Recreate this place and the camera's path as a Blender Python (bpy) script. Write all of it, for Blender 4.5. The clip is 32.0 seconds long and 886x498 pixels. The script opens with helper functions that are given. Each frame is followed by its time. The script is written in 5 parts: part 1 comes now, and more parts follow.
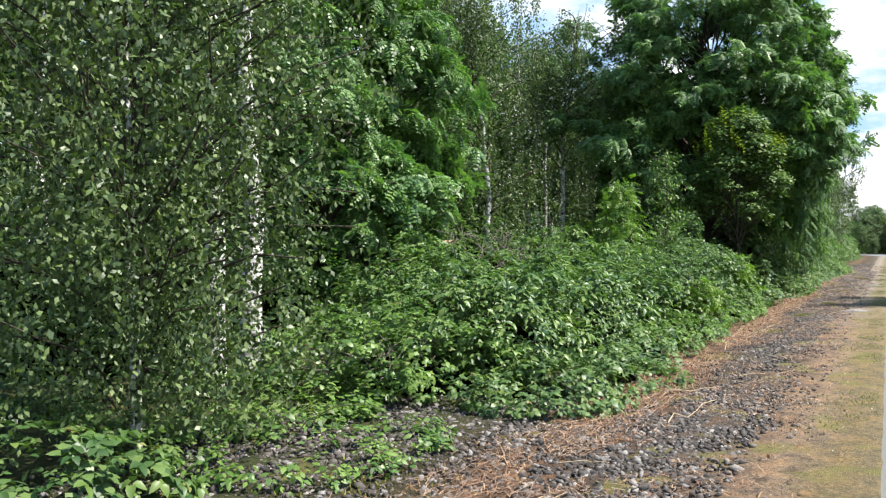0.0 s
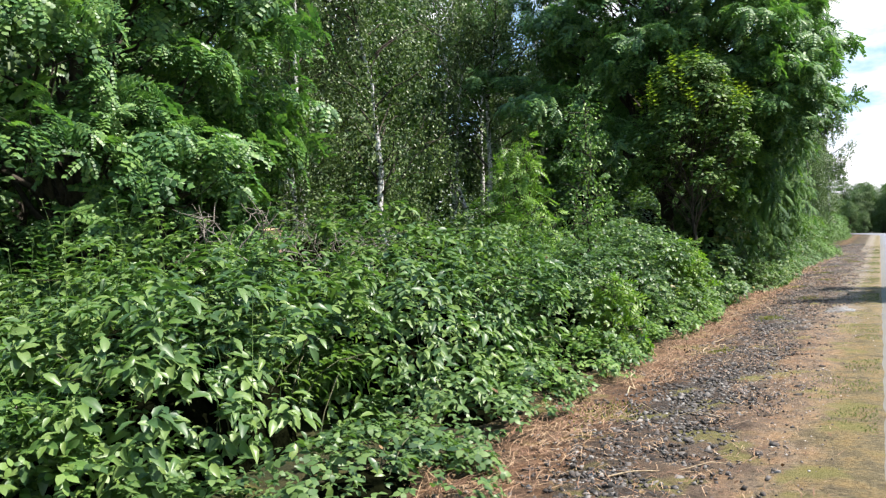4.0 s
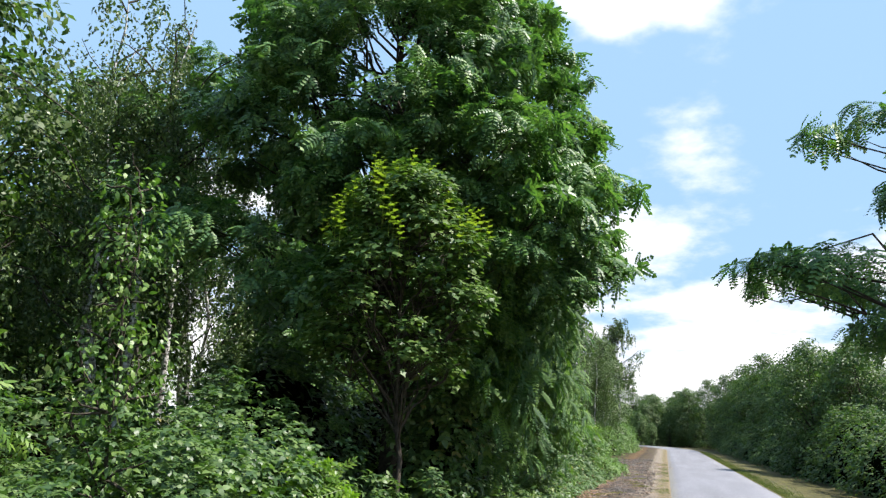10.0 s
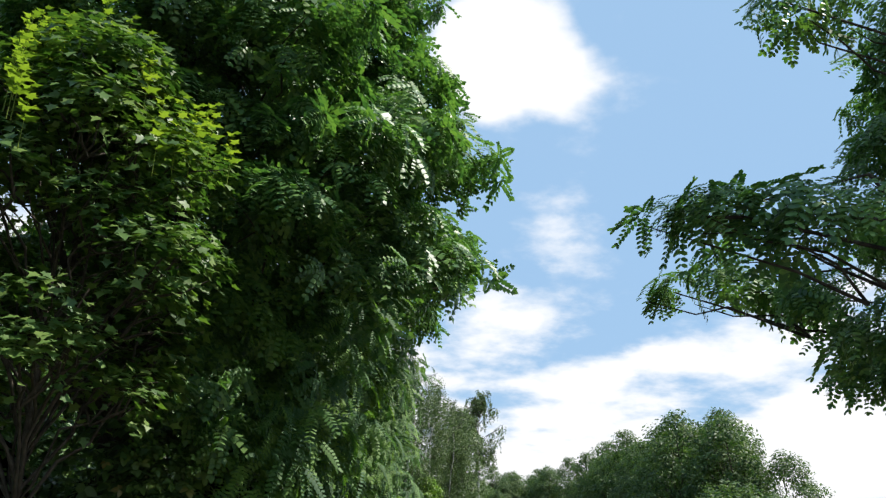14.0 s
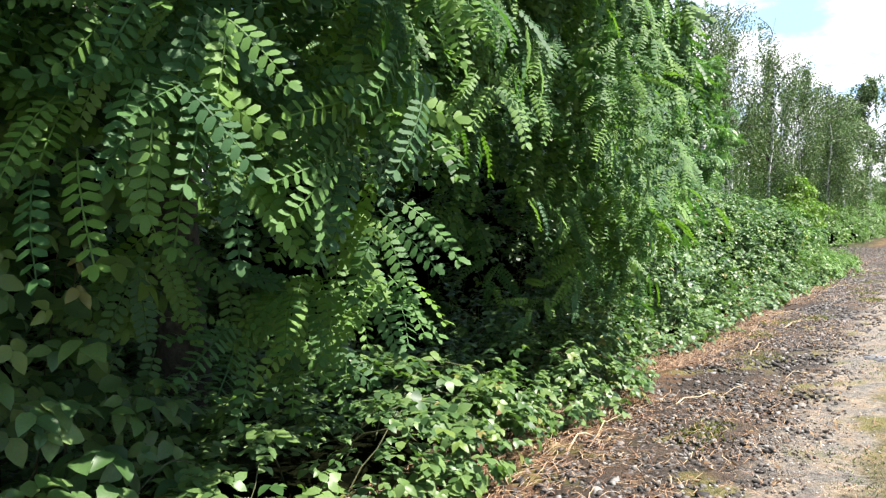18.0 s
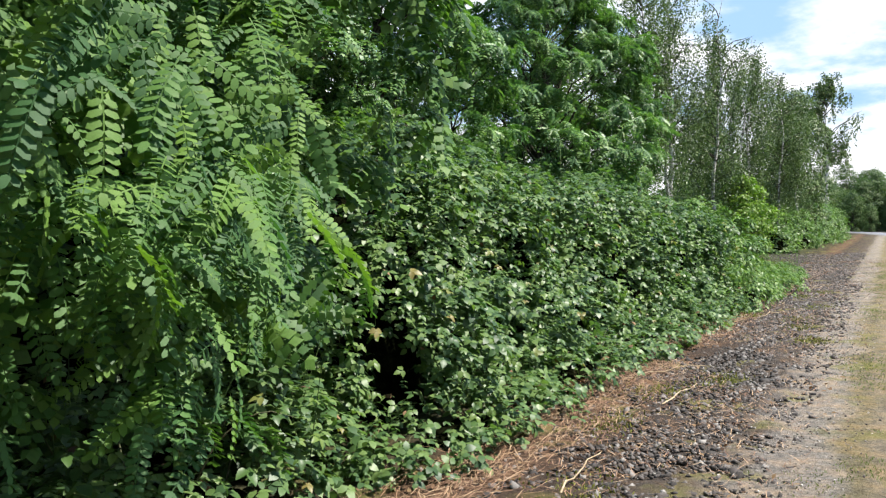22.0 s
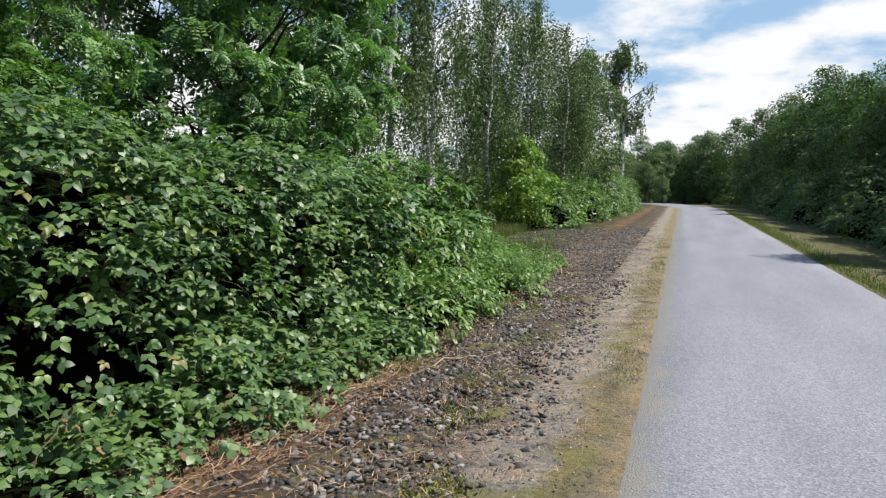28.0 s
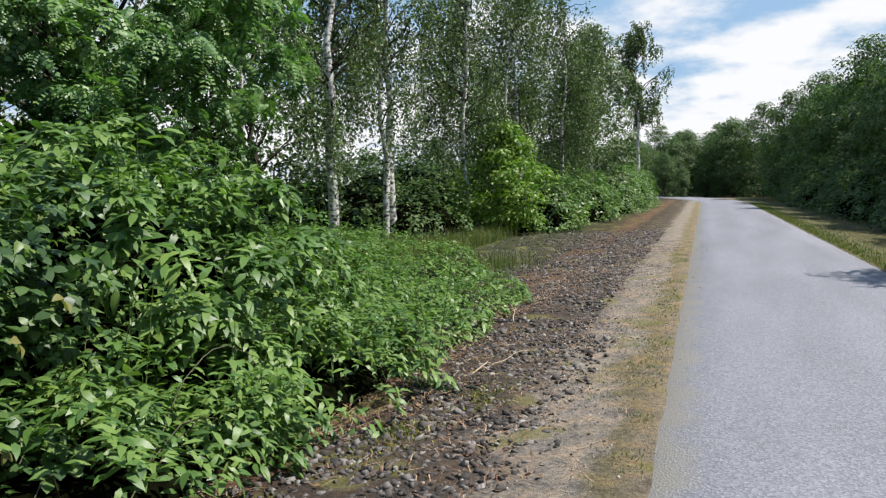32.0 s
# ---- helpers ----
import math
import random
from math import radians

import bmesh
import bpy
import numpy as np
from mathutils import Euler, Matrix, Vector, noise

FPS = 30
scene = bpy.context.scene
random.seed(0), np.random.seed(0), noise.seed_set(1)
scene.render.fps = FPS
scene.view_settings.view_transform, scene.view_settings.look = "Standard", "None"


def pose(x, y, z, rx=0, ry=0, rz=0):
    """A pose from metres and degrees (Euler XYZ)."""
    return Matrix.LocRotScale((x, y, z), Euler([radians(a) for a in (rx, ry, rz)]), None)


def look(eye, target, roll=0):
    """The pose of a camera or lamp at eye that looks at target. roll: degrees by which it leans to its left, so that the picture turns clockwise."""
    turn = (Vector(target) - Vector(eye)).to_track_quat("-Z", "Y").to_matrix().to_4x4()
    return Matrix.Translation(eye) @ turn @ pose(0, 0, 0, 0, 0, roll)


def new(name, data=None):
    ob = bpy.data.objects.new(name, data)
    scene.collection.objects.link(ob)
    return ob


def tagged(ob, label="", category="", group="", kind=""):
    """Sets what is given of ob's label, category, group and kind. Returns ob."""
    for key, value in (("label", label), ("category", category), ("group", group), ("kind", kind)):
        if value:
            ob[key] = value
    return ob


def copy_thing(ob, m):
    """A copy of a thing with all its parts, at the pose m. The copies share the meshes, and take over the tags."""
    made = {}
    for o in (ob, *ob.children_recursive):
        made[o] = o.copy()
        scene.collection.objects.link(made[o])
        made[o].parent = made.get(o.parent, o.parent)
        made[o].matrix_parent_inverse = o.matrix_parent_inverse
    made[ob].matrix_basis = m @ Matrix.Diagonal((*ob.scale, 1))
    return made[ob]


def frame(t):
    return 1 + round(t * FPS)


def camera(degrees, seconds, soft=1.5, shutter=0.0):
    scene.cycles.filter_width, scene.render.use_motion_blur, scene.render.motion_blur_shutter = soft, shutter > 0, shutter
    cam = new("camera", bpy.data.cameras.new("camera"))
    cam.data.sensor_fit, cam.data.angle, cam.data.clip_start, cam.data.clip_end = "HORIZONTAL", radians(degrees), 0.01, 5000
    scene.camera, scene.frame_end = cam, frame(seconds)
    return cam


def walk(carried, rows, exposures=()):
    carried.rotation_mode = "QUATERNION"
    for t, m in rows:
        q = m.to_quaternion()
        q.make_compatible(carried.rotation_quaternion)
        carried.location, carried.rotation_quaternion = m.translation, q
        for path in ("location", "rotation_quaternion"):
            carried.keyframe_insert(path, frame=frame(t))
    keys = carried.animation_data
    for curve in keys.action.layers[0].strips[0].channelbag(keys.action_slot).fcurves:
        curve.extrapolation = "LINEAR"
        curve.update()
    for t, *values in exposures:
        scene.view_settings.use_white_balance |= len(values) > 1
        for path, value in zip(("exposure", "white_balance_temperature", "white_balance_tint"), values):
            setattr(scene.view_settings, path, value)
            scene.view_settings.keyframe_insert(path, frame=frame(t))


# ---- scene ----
# ---- camera and its walk ----
cam = camera(58.2, 32.0, soft=1.3)
PATH = [
    (0, (0.181, 0.579, 1.56), (-0.796, 2.324, 1.55), -0.3),
    (0.5, (0.19, 1.201, 1.552), (-0.819, 2.927, 1.509), -0.2),
    (1, (0.166, 1.859, 1.573), (-0.878, 3.563, 1.499), -0.1),
    (1.5, (0.146, 2.522, 1.569), (-0.9, 4.225, 1.479), -0.8),
    (2, (0.119, 3.188, 1.55), (-0.869, 4.925, 1.451), -0.1),
    (2.5, (0.14, 3.839, 1.54), (-0.76, 5.625, 1.534), -0.7),
    (4.5, (0.112, 6.596, 1.51), (-0.863, 8.341, 1.445), -1.9),
    (5, (0.083, 7.279, 1.504), (-0.878, 9.031, 1.41), -1.7),
    (5.5, (0.028, 7.998, 1.508), (-0.843, 9.794, 1.38), 0.5),
    (6, (0.011, 8.625, 1.516), (-0.774, 10.461, 1.397), 1.2),
    (6.5, (-0.035, 9.219, 1.523), (-0.86, 11.037, 1.407), 1.6),
    (7, (-0.072, 9.873, 1.528), (-0.833, 11.72, 1.413), -0.1),
    (7.5, (-0.097, 10.492, 1.523), (-0.868, 12.335, 1.424), -0.5),
    (8, (-0.107, 11.165, 1.517), (-0.835, 13.025, 1.425), 0.7),
    (8.5, (-0.063, 11.781, 1.503), (-0.819, 13.629, 1.393), 0.9),
    (9, (-0.048, 12.395, 1.53), (-0.808, 14.243, 1.443), 1.5),
    (9.5, (-0.003, 13.007, 1.596), (-0.64, 14.877, 1.91), 1.1),
    (10, (0.026, 13.615, 1.61), (-0.5, 15.495, 2.044), 1.9),
    (10.5, (0.042, 14.238, 1.633), (-0.449, 16.099, 2.174), 1.8),
    (11, (0.042, 14.892, 1.664), (-0.354, 16.753, 2.28), 1.3),
    (11.5, (0.046, 15.513, 1.688), (-0.216, 17.388, 2.331), 2.4),
    (12, (0.045, 16.121, 1.688), (-0.127, 17.991, 2.377), 1.4),
    (12.5, (0.036, 16.7, 1.66), (-0.172, 18.567, 2.347), 2.5),
    (13, (0.046, 17.349, 1.648), (-0.134, 19.22, 2.333), 1.3),
    (13.5, (0.068, 17.962, 1.652), (-0.137, 19.839, 2.313), 1.8),
    (14, (0.076, 18.649, 1.631), (-0.134, 20.538, 2.254), 2.5),
    (14.5, (0.124, 19.283, 1.615), (-0.104, 21.172, 2.233), 2.3),
    (15, (0.075, 19.938, 1.559), (-0.174, 21.84, 2.124), 2.3),
    (15.5, (0.099, 20.62, 1.535), (-0.17, 22.581, 1.821), 0.7),
    (17.5, (0.188, 23.483, 1.505), (-0.669, 25.289, 1.44), 0.2),
    (18, (0.177, 24.197, 1.488), (-0.873, 25.898, 1.418), -0.9),
    (18.5, (0.162, 24.883, 1.466), (-0.958, 26.538, 1.395), -0.6),
    (19, (0.169, 25.544, 1.47), (-0.996, 27.168, 1.405), -1.7),
    (19.5, (0.184, 26.183, 1.486), (-1.02, 27.779, 1.429), -1.3),
    (20, (0.152, 26.803, 1.513), (-0.893, 28.507, 1.447), -1.2),
    (20.5, (0.081, 27.392, 1.53), (-0.981, 29.085, 1.453), -0.5),
    (21, (0.088, 27.982, 1.547), (-0.886, 29.727, 1.472), -0.2),
    (21.5, (0.098, 28.562, 1.543), (-0.827, 30.334, 1.476), -1.1),
    (22, (0.101, 29.142, 1.537), (-0.877, 30.885, 1.464), -0.4),
    (22.5, (0.151, 29.755, 1.545), (-0.777, 31.526, 1.479), -1.2),
    (23, (0.21, 30.365, 1.545), (-0.729, 32.129, 1.478), -1.0),
    (23.5, (0.26, 31.017, 1.52), (-0.436, 32.89, 1.438), 0.5),
    (24, (0.291, 31.641, 1.502), (-0.313, 33.544, 1.38), -0.8),
    (24.5, (0.293, 32.226, 1.485), (-0.368, 34.107, 1.339), -0.6),
    (25, (0.323, 32.819, 1.48), (-0.342, 34.698, 1.315), -0.8),
    (25.5, (0.342, 33.445, 1.468), (-0.304, 35.331, 1.298), 0.2),
    (26, (0.327, 34.08, 1.473), (-0.261, 35.985, 1.316), 0.1),
    (26.5, (0.338, 34.646, 1.476), (-0.258, 36.549, 1.315), 0.5),
    (28.5, (0.4, 37.189, 1.492), (-0.17, 39.1, 1.341), 0.2),
    (29, (0.407, 37.878, 1.496), (-0.2, 39.777, 1.338), 1.2),
    (29.5, (0.421, 38.637, 1.496), (-0.204, 40.53, 1.34), 1.5),
    (30, (0.411, 39.345, 1.496), (-0.23, 41.234, 1.352), 0.8),
    (30.5, (0.397, 40.027, 1.473), (-0.262, 41.909, 1.319), 0.9),
    (31, (0.398, 40.727, 1.47), (-0.205, 42.629, 1.33), -0.6),
    (31.5, (0.399, 41.416, 1.473), (-0.234, 43.307, 1.315), -0.1),
    (32, (0.383, 42.125, 1.471), (-0.241, 44.019, 1.313), -1.1),
]
walk(cam, [(t, look(eye, target, roll)) for t, eye, target, roll in PATH],
     exposures=((0.0, 1.25), (5.0, 1.33), (9.4, 1.25), (10.3, 1.00), (11.2, 0.80), (15.0, 0.82), (16.5, 1.05), (17.5, 1.55), (18.0, 1.75), (19.0, 2.15), (20.0, 1.95), (21.5, 1.33), (24.0, 0.82), (32.0, 0.70)))

# ---- light: sun from the right of the lane, blue sky with white clouds ----
SUN_ELEV, SUN_AZ = 57.0, 76.0          # azimuth in degrees clockwise from +y
world = bpy.data.worlds.new("sky")
scene.world = world
world.use_nodes = True


def sky_nodes():
    nt = world.node_tree
    nt.nodes.clear()
    N, L = nt.nodes.new, nt.links.new
    out = N("ShaderNodeOutputWorld")
    bg = N("ShaderNodeBackground")
    sky = N("ShaderNodeTexSky")
    sky.sky_type = "NISHITA"
    sky.sun_disc = False
    sky.sun_elevation, sky.sun_rotation = radians(SUN_ELEV), radians(SUN_AZ)
    sky.air_density, sky.dust_density = 1.0, 0.6
    tc = N("ShaderNodeTexCoord")
    sep = N("ShaderNodeSeparateXYZ")
    L(tc.outputs["Generated"], sep.inputs[0])
    # clouds lie on a flat layer: project the direction on it
    zz = N("ShaderNodeMath"); zz.operation = "MAXIMUM"; zz.inputs[1].default_value = 0.03
    L(sep.outputs["Z"], zz.inputs[0])
    za = N("ShaderNodeMath"); za.operation = "ADD"; za.inputs[1].default_value = 0.26
    L(zz.outputs[0], za.inputs[0])
    dv = N("ShaderNodeVectorMath"); dv.operation = "DIVIDE"
    cz = N("ShaderNodeCombineXYZ")
    for k in range(3):
        L(za.outputs[0], cz.inputs[k])
    L(tc.outputs["Generated"], dv.inputs[0]); L(cz.outputs[0], dv.inputs[1])
    no = N("ShaderNodeTexNoise")
    no.inputs["Scale"].default_value, no.inputs["Detail"].default_value, no.inputs["Roughness"].default_value = 2.6, 9.0, 0.55
    mp = N("ShaderNodeMapping"); mp.inputs["Location"].default_value = (3.1, 1.4, 0.0)
    L(dv.outputs[0], mp.inputs[0]); L(mp.outputs[0], no.inputs["Vector"])
    # more cloud towards the horizon
    hz = N("ShaderNodeMapRange")
    hz.inputs["From Min"].default_value, hz.inputs["From Max"].default_value = 0.05, 0.42
    hz.inputs["To Min"].default_value, hz.inputs["To Max"].default_value = 0.2, -0.16
    L(sep.outputs["Z"], hz.inputs[0])
    ad = N("ShaderNodeMath"); ad.operation = "ADD"
    L(no.outputs["Fac"], ad.inputs[0]); L(hz.outputs[0], ad.inputs[1])
    # single heaped clouds
    best = ad.outputs[0]
    for (cx, cy, cz_), size, gain in (((-0.03, 0.846, 0.533), 0.10, 0.26), ((0.04, 0.863, 0.504), 0.06, 0.2), ((-0.07, 0.835, 0.546), 0.09, 0.24), ((0.215, 0.897, 0.385), 0.06, 0.2), ((0.11, 0.817, 0.566), 0.04, 0.16),
                                      ((-0.036, 0.873, 0.486), 0.05, 0.12)):
        ds = N("ShaderNodeVectorMath"); ds.operation = "DISTANCE"
        L(tc.outputs["Generated"], ds.inputs[0]); ds.inputs[1].default_value = (cx, cy, cz_)
        dm = N("ShaderNodeMapRange")
        dm.inputs["From Min"].default_value, dm.inputs["From Max"].default_value = 0.0, size
        dm.inputs["To Min"].default_value, dm.inputs["To Max"].default_value = gain, 0.0
        L(ds.outputs["Value"], dm.inputs[0])
        sm = N("ShaderNodeMath"); sm.operation = "ADD"
        L(best, sm.inputs[0]); L(dm.outputs[0], sm.inputs[1])
        best = sm.outputs[0]
    ad = sm
    rp = N("ShaderNodeMapRange"); rp.interpolation_type = "SMOOTHSTEP"
    rp.inputs["From Min"].default_value, rp.inputs["From Max"].default_value = 0.47, 0.66
    L(ad.outputs[0], rp.inputs[0])
    # thin high haze makes the blue pale
    hv = N("ShaderNodeMix"); hv.data_type = "RGBA"
    hv.inputs["Factor"].default_value = 0.85
    L(sky.outputs[0], hv.inputs["A"]); hv.inputs["B"].default_value = (4.6, 7.3, 10.7, 1.0)
    mx = N("ShaderNodeMix"); mx.data_type = "RGBA"
    L(rp.outputs[0], mx.inputs["Factor"])
    L(hv.outputs["Result"], mx.inputs["A"])
    mx.inputs["B"].default_value = (12.0, 12.1, 12.4, 1.0)
    L(mx.outputs["Result"], bg.inputs["Color"])
    bg.inputs["Strength"].default_value = 0.05
    L(bg.outputs[0], out.inputs[0])


sky_nodes()
sun = new("sun", bpy.data.lights.new("sun", "SUN"))
sun.data.energy, sun.data.angle, sun.data.color = 5.0, radians(0.6), (1.0, 0.95, 0.87)
sun.matrix_world = look((30 * math.sin(radians(SUN_AZ)), 20 + 30 * math.cos(radians(SUN_AZ)), 30 * math.tan(radians(SUN_ELEV))), (0, 20, 0))

# ---- materials ----


def material(name):
    m = bpy.data.materials.new(name)
    m.use_nodes = True
    nt = m.node_tree
    return m, nt, nt.nodes.new, nt.links.new, nt.nodes["Principled BSDF"], nt.nodes["Material Output"]


def ramp(nt, stops):
    r = nt.nodes.new("ShaderNodeValToRGB")
    e = r.color_ramp.elements
    while len(e) < len(stops):
        e.new(0.5)
    for k, (p, c) in enumerate(stops):
        e[k].position, e[k].color = p, (*c, 1)
    return r


def leaf_mat(name, stops, rough=0.44, trans=0.35, tint=(0.95, 1.2, 0.5), single=False, wide=0.35):
    """Leaf: colour differs leaf by leaf and in drifts over the bush, light shines through it."""
    m, nt, N, L, b, out = material(name)
    if single:
        src = N("ShaderNodeObjectInfo").outputs["Random"]
    else:
        src = N("ShaderNodeNewGeometry").outputs["Random Per Island"]
    tc = N("ShaderNodeTexCoord")
    no = N("ShaderNodeTexNoise")
    no.inputs["Scale"].default_value, no.inputs["Detail"].default_value = 1.3, 2.0
    L(tc.outputs["Object"], no.inputs["Vector"])
    mr = N("ShaderNodeMapRange")
    mr.inputs["From Min"].default_value, mr.inputs["From Max"].default_value = 0.3, 0.7
    mr.inputs["To Min"].default_value, mr.inputs["To Max"].default_value = -wide, wide
    L(no.outputs["Fac"], mr.inputs[0])
    ad = N("ShaderNodeMath"); ad.operation = "ADD"; ad.use_clamp = True
    L(src, ad.inputs[0]); L(mr.outputs[0], ad.inputs[1])
    rp = ramp(nt, stops)
    L(ad.outputs[0], rp.inputs[0])
    fine = N("ShaderNodeTexNoise")
    fine.inputs["Scale"].default_value, fine.inputs["Detail"].default_value = 90.0, 2.0
    L(tc.outputs["Object"], fine.inputs["Vector"])
    mf = N("ShaderNodeMapRange")
    mf.inputs["To Min"].default_value, mf.inputs["To Max"].default_value = 0.63, 1.05
    L(fine.outputs["Fac"], mf.inputs[0])
    mu = N("ShaderNodeMix"); mu.data_type, mu.blend_type = "RGBA", "MULTIPLY"
    mu.inputs["Factor"].default_value = 1.0
    L(rp.outputs[0], mu.inputs["A"]); L(mf.outputs[0], mu.inputs["B"])
    L(mu.outputs["Result"], b.inputs["Base Color"])
    b.inputs["Roughness"].default_value = rough
    b.inputs["Specular IOR Level"].default_value = 0.42
    tr = N("ShaderNodeBsdfTranslucent")
    tm = N("ShaderNodeMix"); tm.data_type, tm.blend_type = "RGBA", "MULTIPLY"
    tm.inputs["Factor"].default_value = 1.0
    tm.inputs["B"].default_value = (*tint, 1)
    L(mu.outputs["Result"], tm.inputs["A"]); L(tm.outputs["Result"], tr.inputs["Color"])
    ms = N("ShaderNodeMixShader")
    ms.inputs[0].default_value = trans
    L(b.outputs[0], ms.inputs[1]); L(tr.outputs[0], ms.inputs[2]); L(ms.outputs[0], out.inputs[0])
    return m


def greens(dark, mid, light, odd=None):
    s = [(0.0, dark), (0.45, mid), (0.9, light)]
    return s + [(0.985, odd)] if odd else s


LEAF_BRAMBLE = leaf_mat("bramble_leaf", greens((0.041, 0.088, 0.033), (0.088, 0.163, 0.051), (0.164, 0.250, 0.078)))
LEAF_BRAMBLE_ONE = leaf_mat("bramble_leaf_single", greens((0.043, 0.100, 0.030), (0.092, 0.170, 0.041), (0.173, 0.250, 0.061), (0.25, 0.21, 0.07)), single=True, wide=0.0)
LEAF_DOGWOOD = leaf_mat("dogwood_leaf", greens((0.047, 0.104, 0.039), (0.107, 0.192, 0.058), (0.195, 0.285, 0.087)), rough=0.42)
LEAF_DOGWOOD_ONE = leaf_mat("dogwood_leaf_single", greens((0.048, 0.112, 0.031), (0.110, 0.202, 0.047), (0.194, 0.280, 0.070)), rough=0.38, single=True, wide=0.0)
LEAF_HERB = leaf_mat("herb_leaf", greens((0.056, 0.120, 0.028), (0.110, 0.210, 0.046), (0.195, 0.300, 0.070)))
LEAF_ROBINIA = leaf_mat("robinia_leaf", greens((0.054, 0.128, 0.048), (0.110, 0.226, 0.070), (0.190, 0.315, 0.084)), rough=0.45, trans=0.33)
LEAF_ROBINIA_ONE = leaf_mat("robinia_frond_leaf", greens((0.046, 0.122, 0.042), (0.084, 0.186, 0.048), (0.155, 0.280, 0.050)), rough=0.62, trans=0.42, tint=(1.0, 1.15, 0.4), single=True, wide=0.0)
LEAF_BIRCH = leaf_mat("birch_leaf", greens((0.044, 0.080, 0.030), (0.090, 0.142, 0.048), (0.165, 0.225, 0.080)), rough=0.45, trans=0.28)
LEAF_MAPLE = leaf_mat("maple_leaf", greens((0.044, 0.098, 0.024), (0.088, 0.170, 0.036), (0.165, 0.250, 0.055)), rough=0.5)
LEAF_YOUNG = leaf_mat("young_maple_leaf", greens((0.16, 0.22, 0.03), (0.24, 0.32, 0.045), (0.34, 0.4, 0.06)), trans=0.45)
LEAF_ROWAN = leaf_mat("rowan_leaf", greens((0.075, 0.160, 0.030), (0.135, 0.245, 0.044), (0.215, 0.335, 0.060)), trans=0.4)
LEAF_BRIGHT = leaf_mat("bright_sapling_leaf", greens((0.103, 0.2, 0.025), (0.160, 0.28, 0.035), (0.251, 0.37, 0.05)), trans=0.45)
LEAF_FAR = leaf_mat("far_leaf", greens((0.034, 0.078, 0.026), (0.072, 0.135, 0.040), (0.140, 0.205, 0.058)), rough=0.55, trans=0.4)
GRASS = leaf_mat("grass_blade", greens((0.08, 0.12, 0.03), (0.14, 0.18, 0.045), (0.22, 0.22, 0.08)), rough=0.6)
DEADLEAF = leaf_mat("dead_leaf", greens((0.06, 0.03, 0.015), (0.14, 0.075, 0.035), (0.25, 0.16, 0.08)), rough=0.8, trans=0.15, tint=(1, 0.8, 0.6))


def surface(name, stops, scale=6.0, rough=0.85, bump=0.4, bscale=60.0, dist=0.02, detail=6.0, spec=0.3):
    """Plain matt surface with colour drifts and fine relief."""
    m, nt, N, L, b, out = material(name)
    tc = N("ShaderNodeTexCoord")
    no = N("ShaderNodeTexNoise")
    no.inputs["Scale"].default_value, no.inputs["Detail"].default_value = scale, detail
    L(tc.outputs["Object"], no.inputs["Vector"])
    rp = ramp(nt, stops)
    L(no.outputs["Fac"], rp.inputs[0]); L(rp.outputs[0], b.inputs["Base Color"])
    bn = N("ShaderNodeTexNoise")
    bn.inputs["Scale"].default_value, bn.inputs["Detail"].default_value = bscale, 5.0
    L(tc.outputs["Object"], bn.inputs["Vector"])
    bu = N("ShaderNodeBump")
    bu.inputs["Strength"].default_value, bu.inputs["Distance"].default_value = bump, dist
    L(bn.outputs["Fac"], bu.inputs["Height"]); L(bu.outputs[0], b.inputs["Normal"])
    b.inputs["Roughness"].default_value, b.inputs["Specular IOR Level"].default_value = rough, spec
    return m


BARK = surface("bark", [(0.3, (0.025, 0.02, 0.015)), (0.6, (0.06, 0.05, 0.038)), (0.8, (0.1, 0.085, 0.065))], 14.0, 0.9, 0.8, 40.0)
STEM = surface("green_stem", [(0.3, (0.04, 0.055, 0.022)), (0.7, (0.09, 0.08, 0.04))], 20.0, 0.6)
DEAD = surface("dead_twig", [(0.3, (0.09, 0.078, 0.065)), (0.7, (0.22, 0.195, 0.165))], 20.0, 0.9)
# near black: the shade deep inside the bushes is put into this colour
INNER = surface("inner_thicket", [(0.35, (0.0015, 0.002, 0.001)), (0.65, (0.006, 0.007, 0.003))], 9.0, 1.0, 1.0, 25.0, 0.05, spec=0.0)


def birch_bark():
    m, nt, N, L, b, out = material("birch_bark")
    tc = N("ShaderNodeTexCoord")
    mp = N("ShaderNodeMapping"); mp.inputs["Scale"].default_value = (6.0, 6.0, 13.0)
    L(tc.outputs["Object"], mp.inputs[0])
    no = N("ShaderNodeTexNoise")
    no.inputs["Scale"].default_value, no.inputs["Detail"].default_value, no.inputs["Roughness"].default_value = 1.0, 4.0, 0.6
    L(mp.outputs[0], no.inputs["Vector"])
    rp = ramp(nt, [(0.40, (0.03, 0.028, 0.025)), (0.46, (0.36, 0.35, 0.33)), (0.62, (0.62, 0.61, 0.59))])
    L(no.outputs["Fac"], rp.inputs[0]); L(rp.outputs[0], b.inputs["Base Color"])
    bu = N("ShaderNodeBump"); bu.inputs["Strength"].default_value = 0.4; bu.inputs["Distance"].default_value = 0.02
    L(no.outputs["Fac"], bu.inputs["Height"]); L(bu.outputs[0], b.inputs["Normal"])
    b.inputs["Roughness"].default_value = 0.7
    return m


BIRCH_BARK = birch_bark()


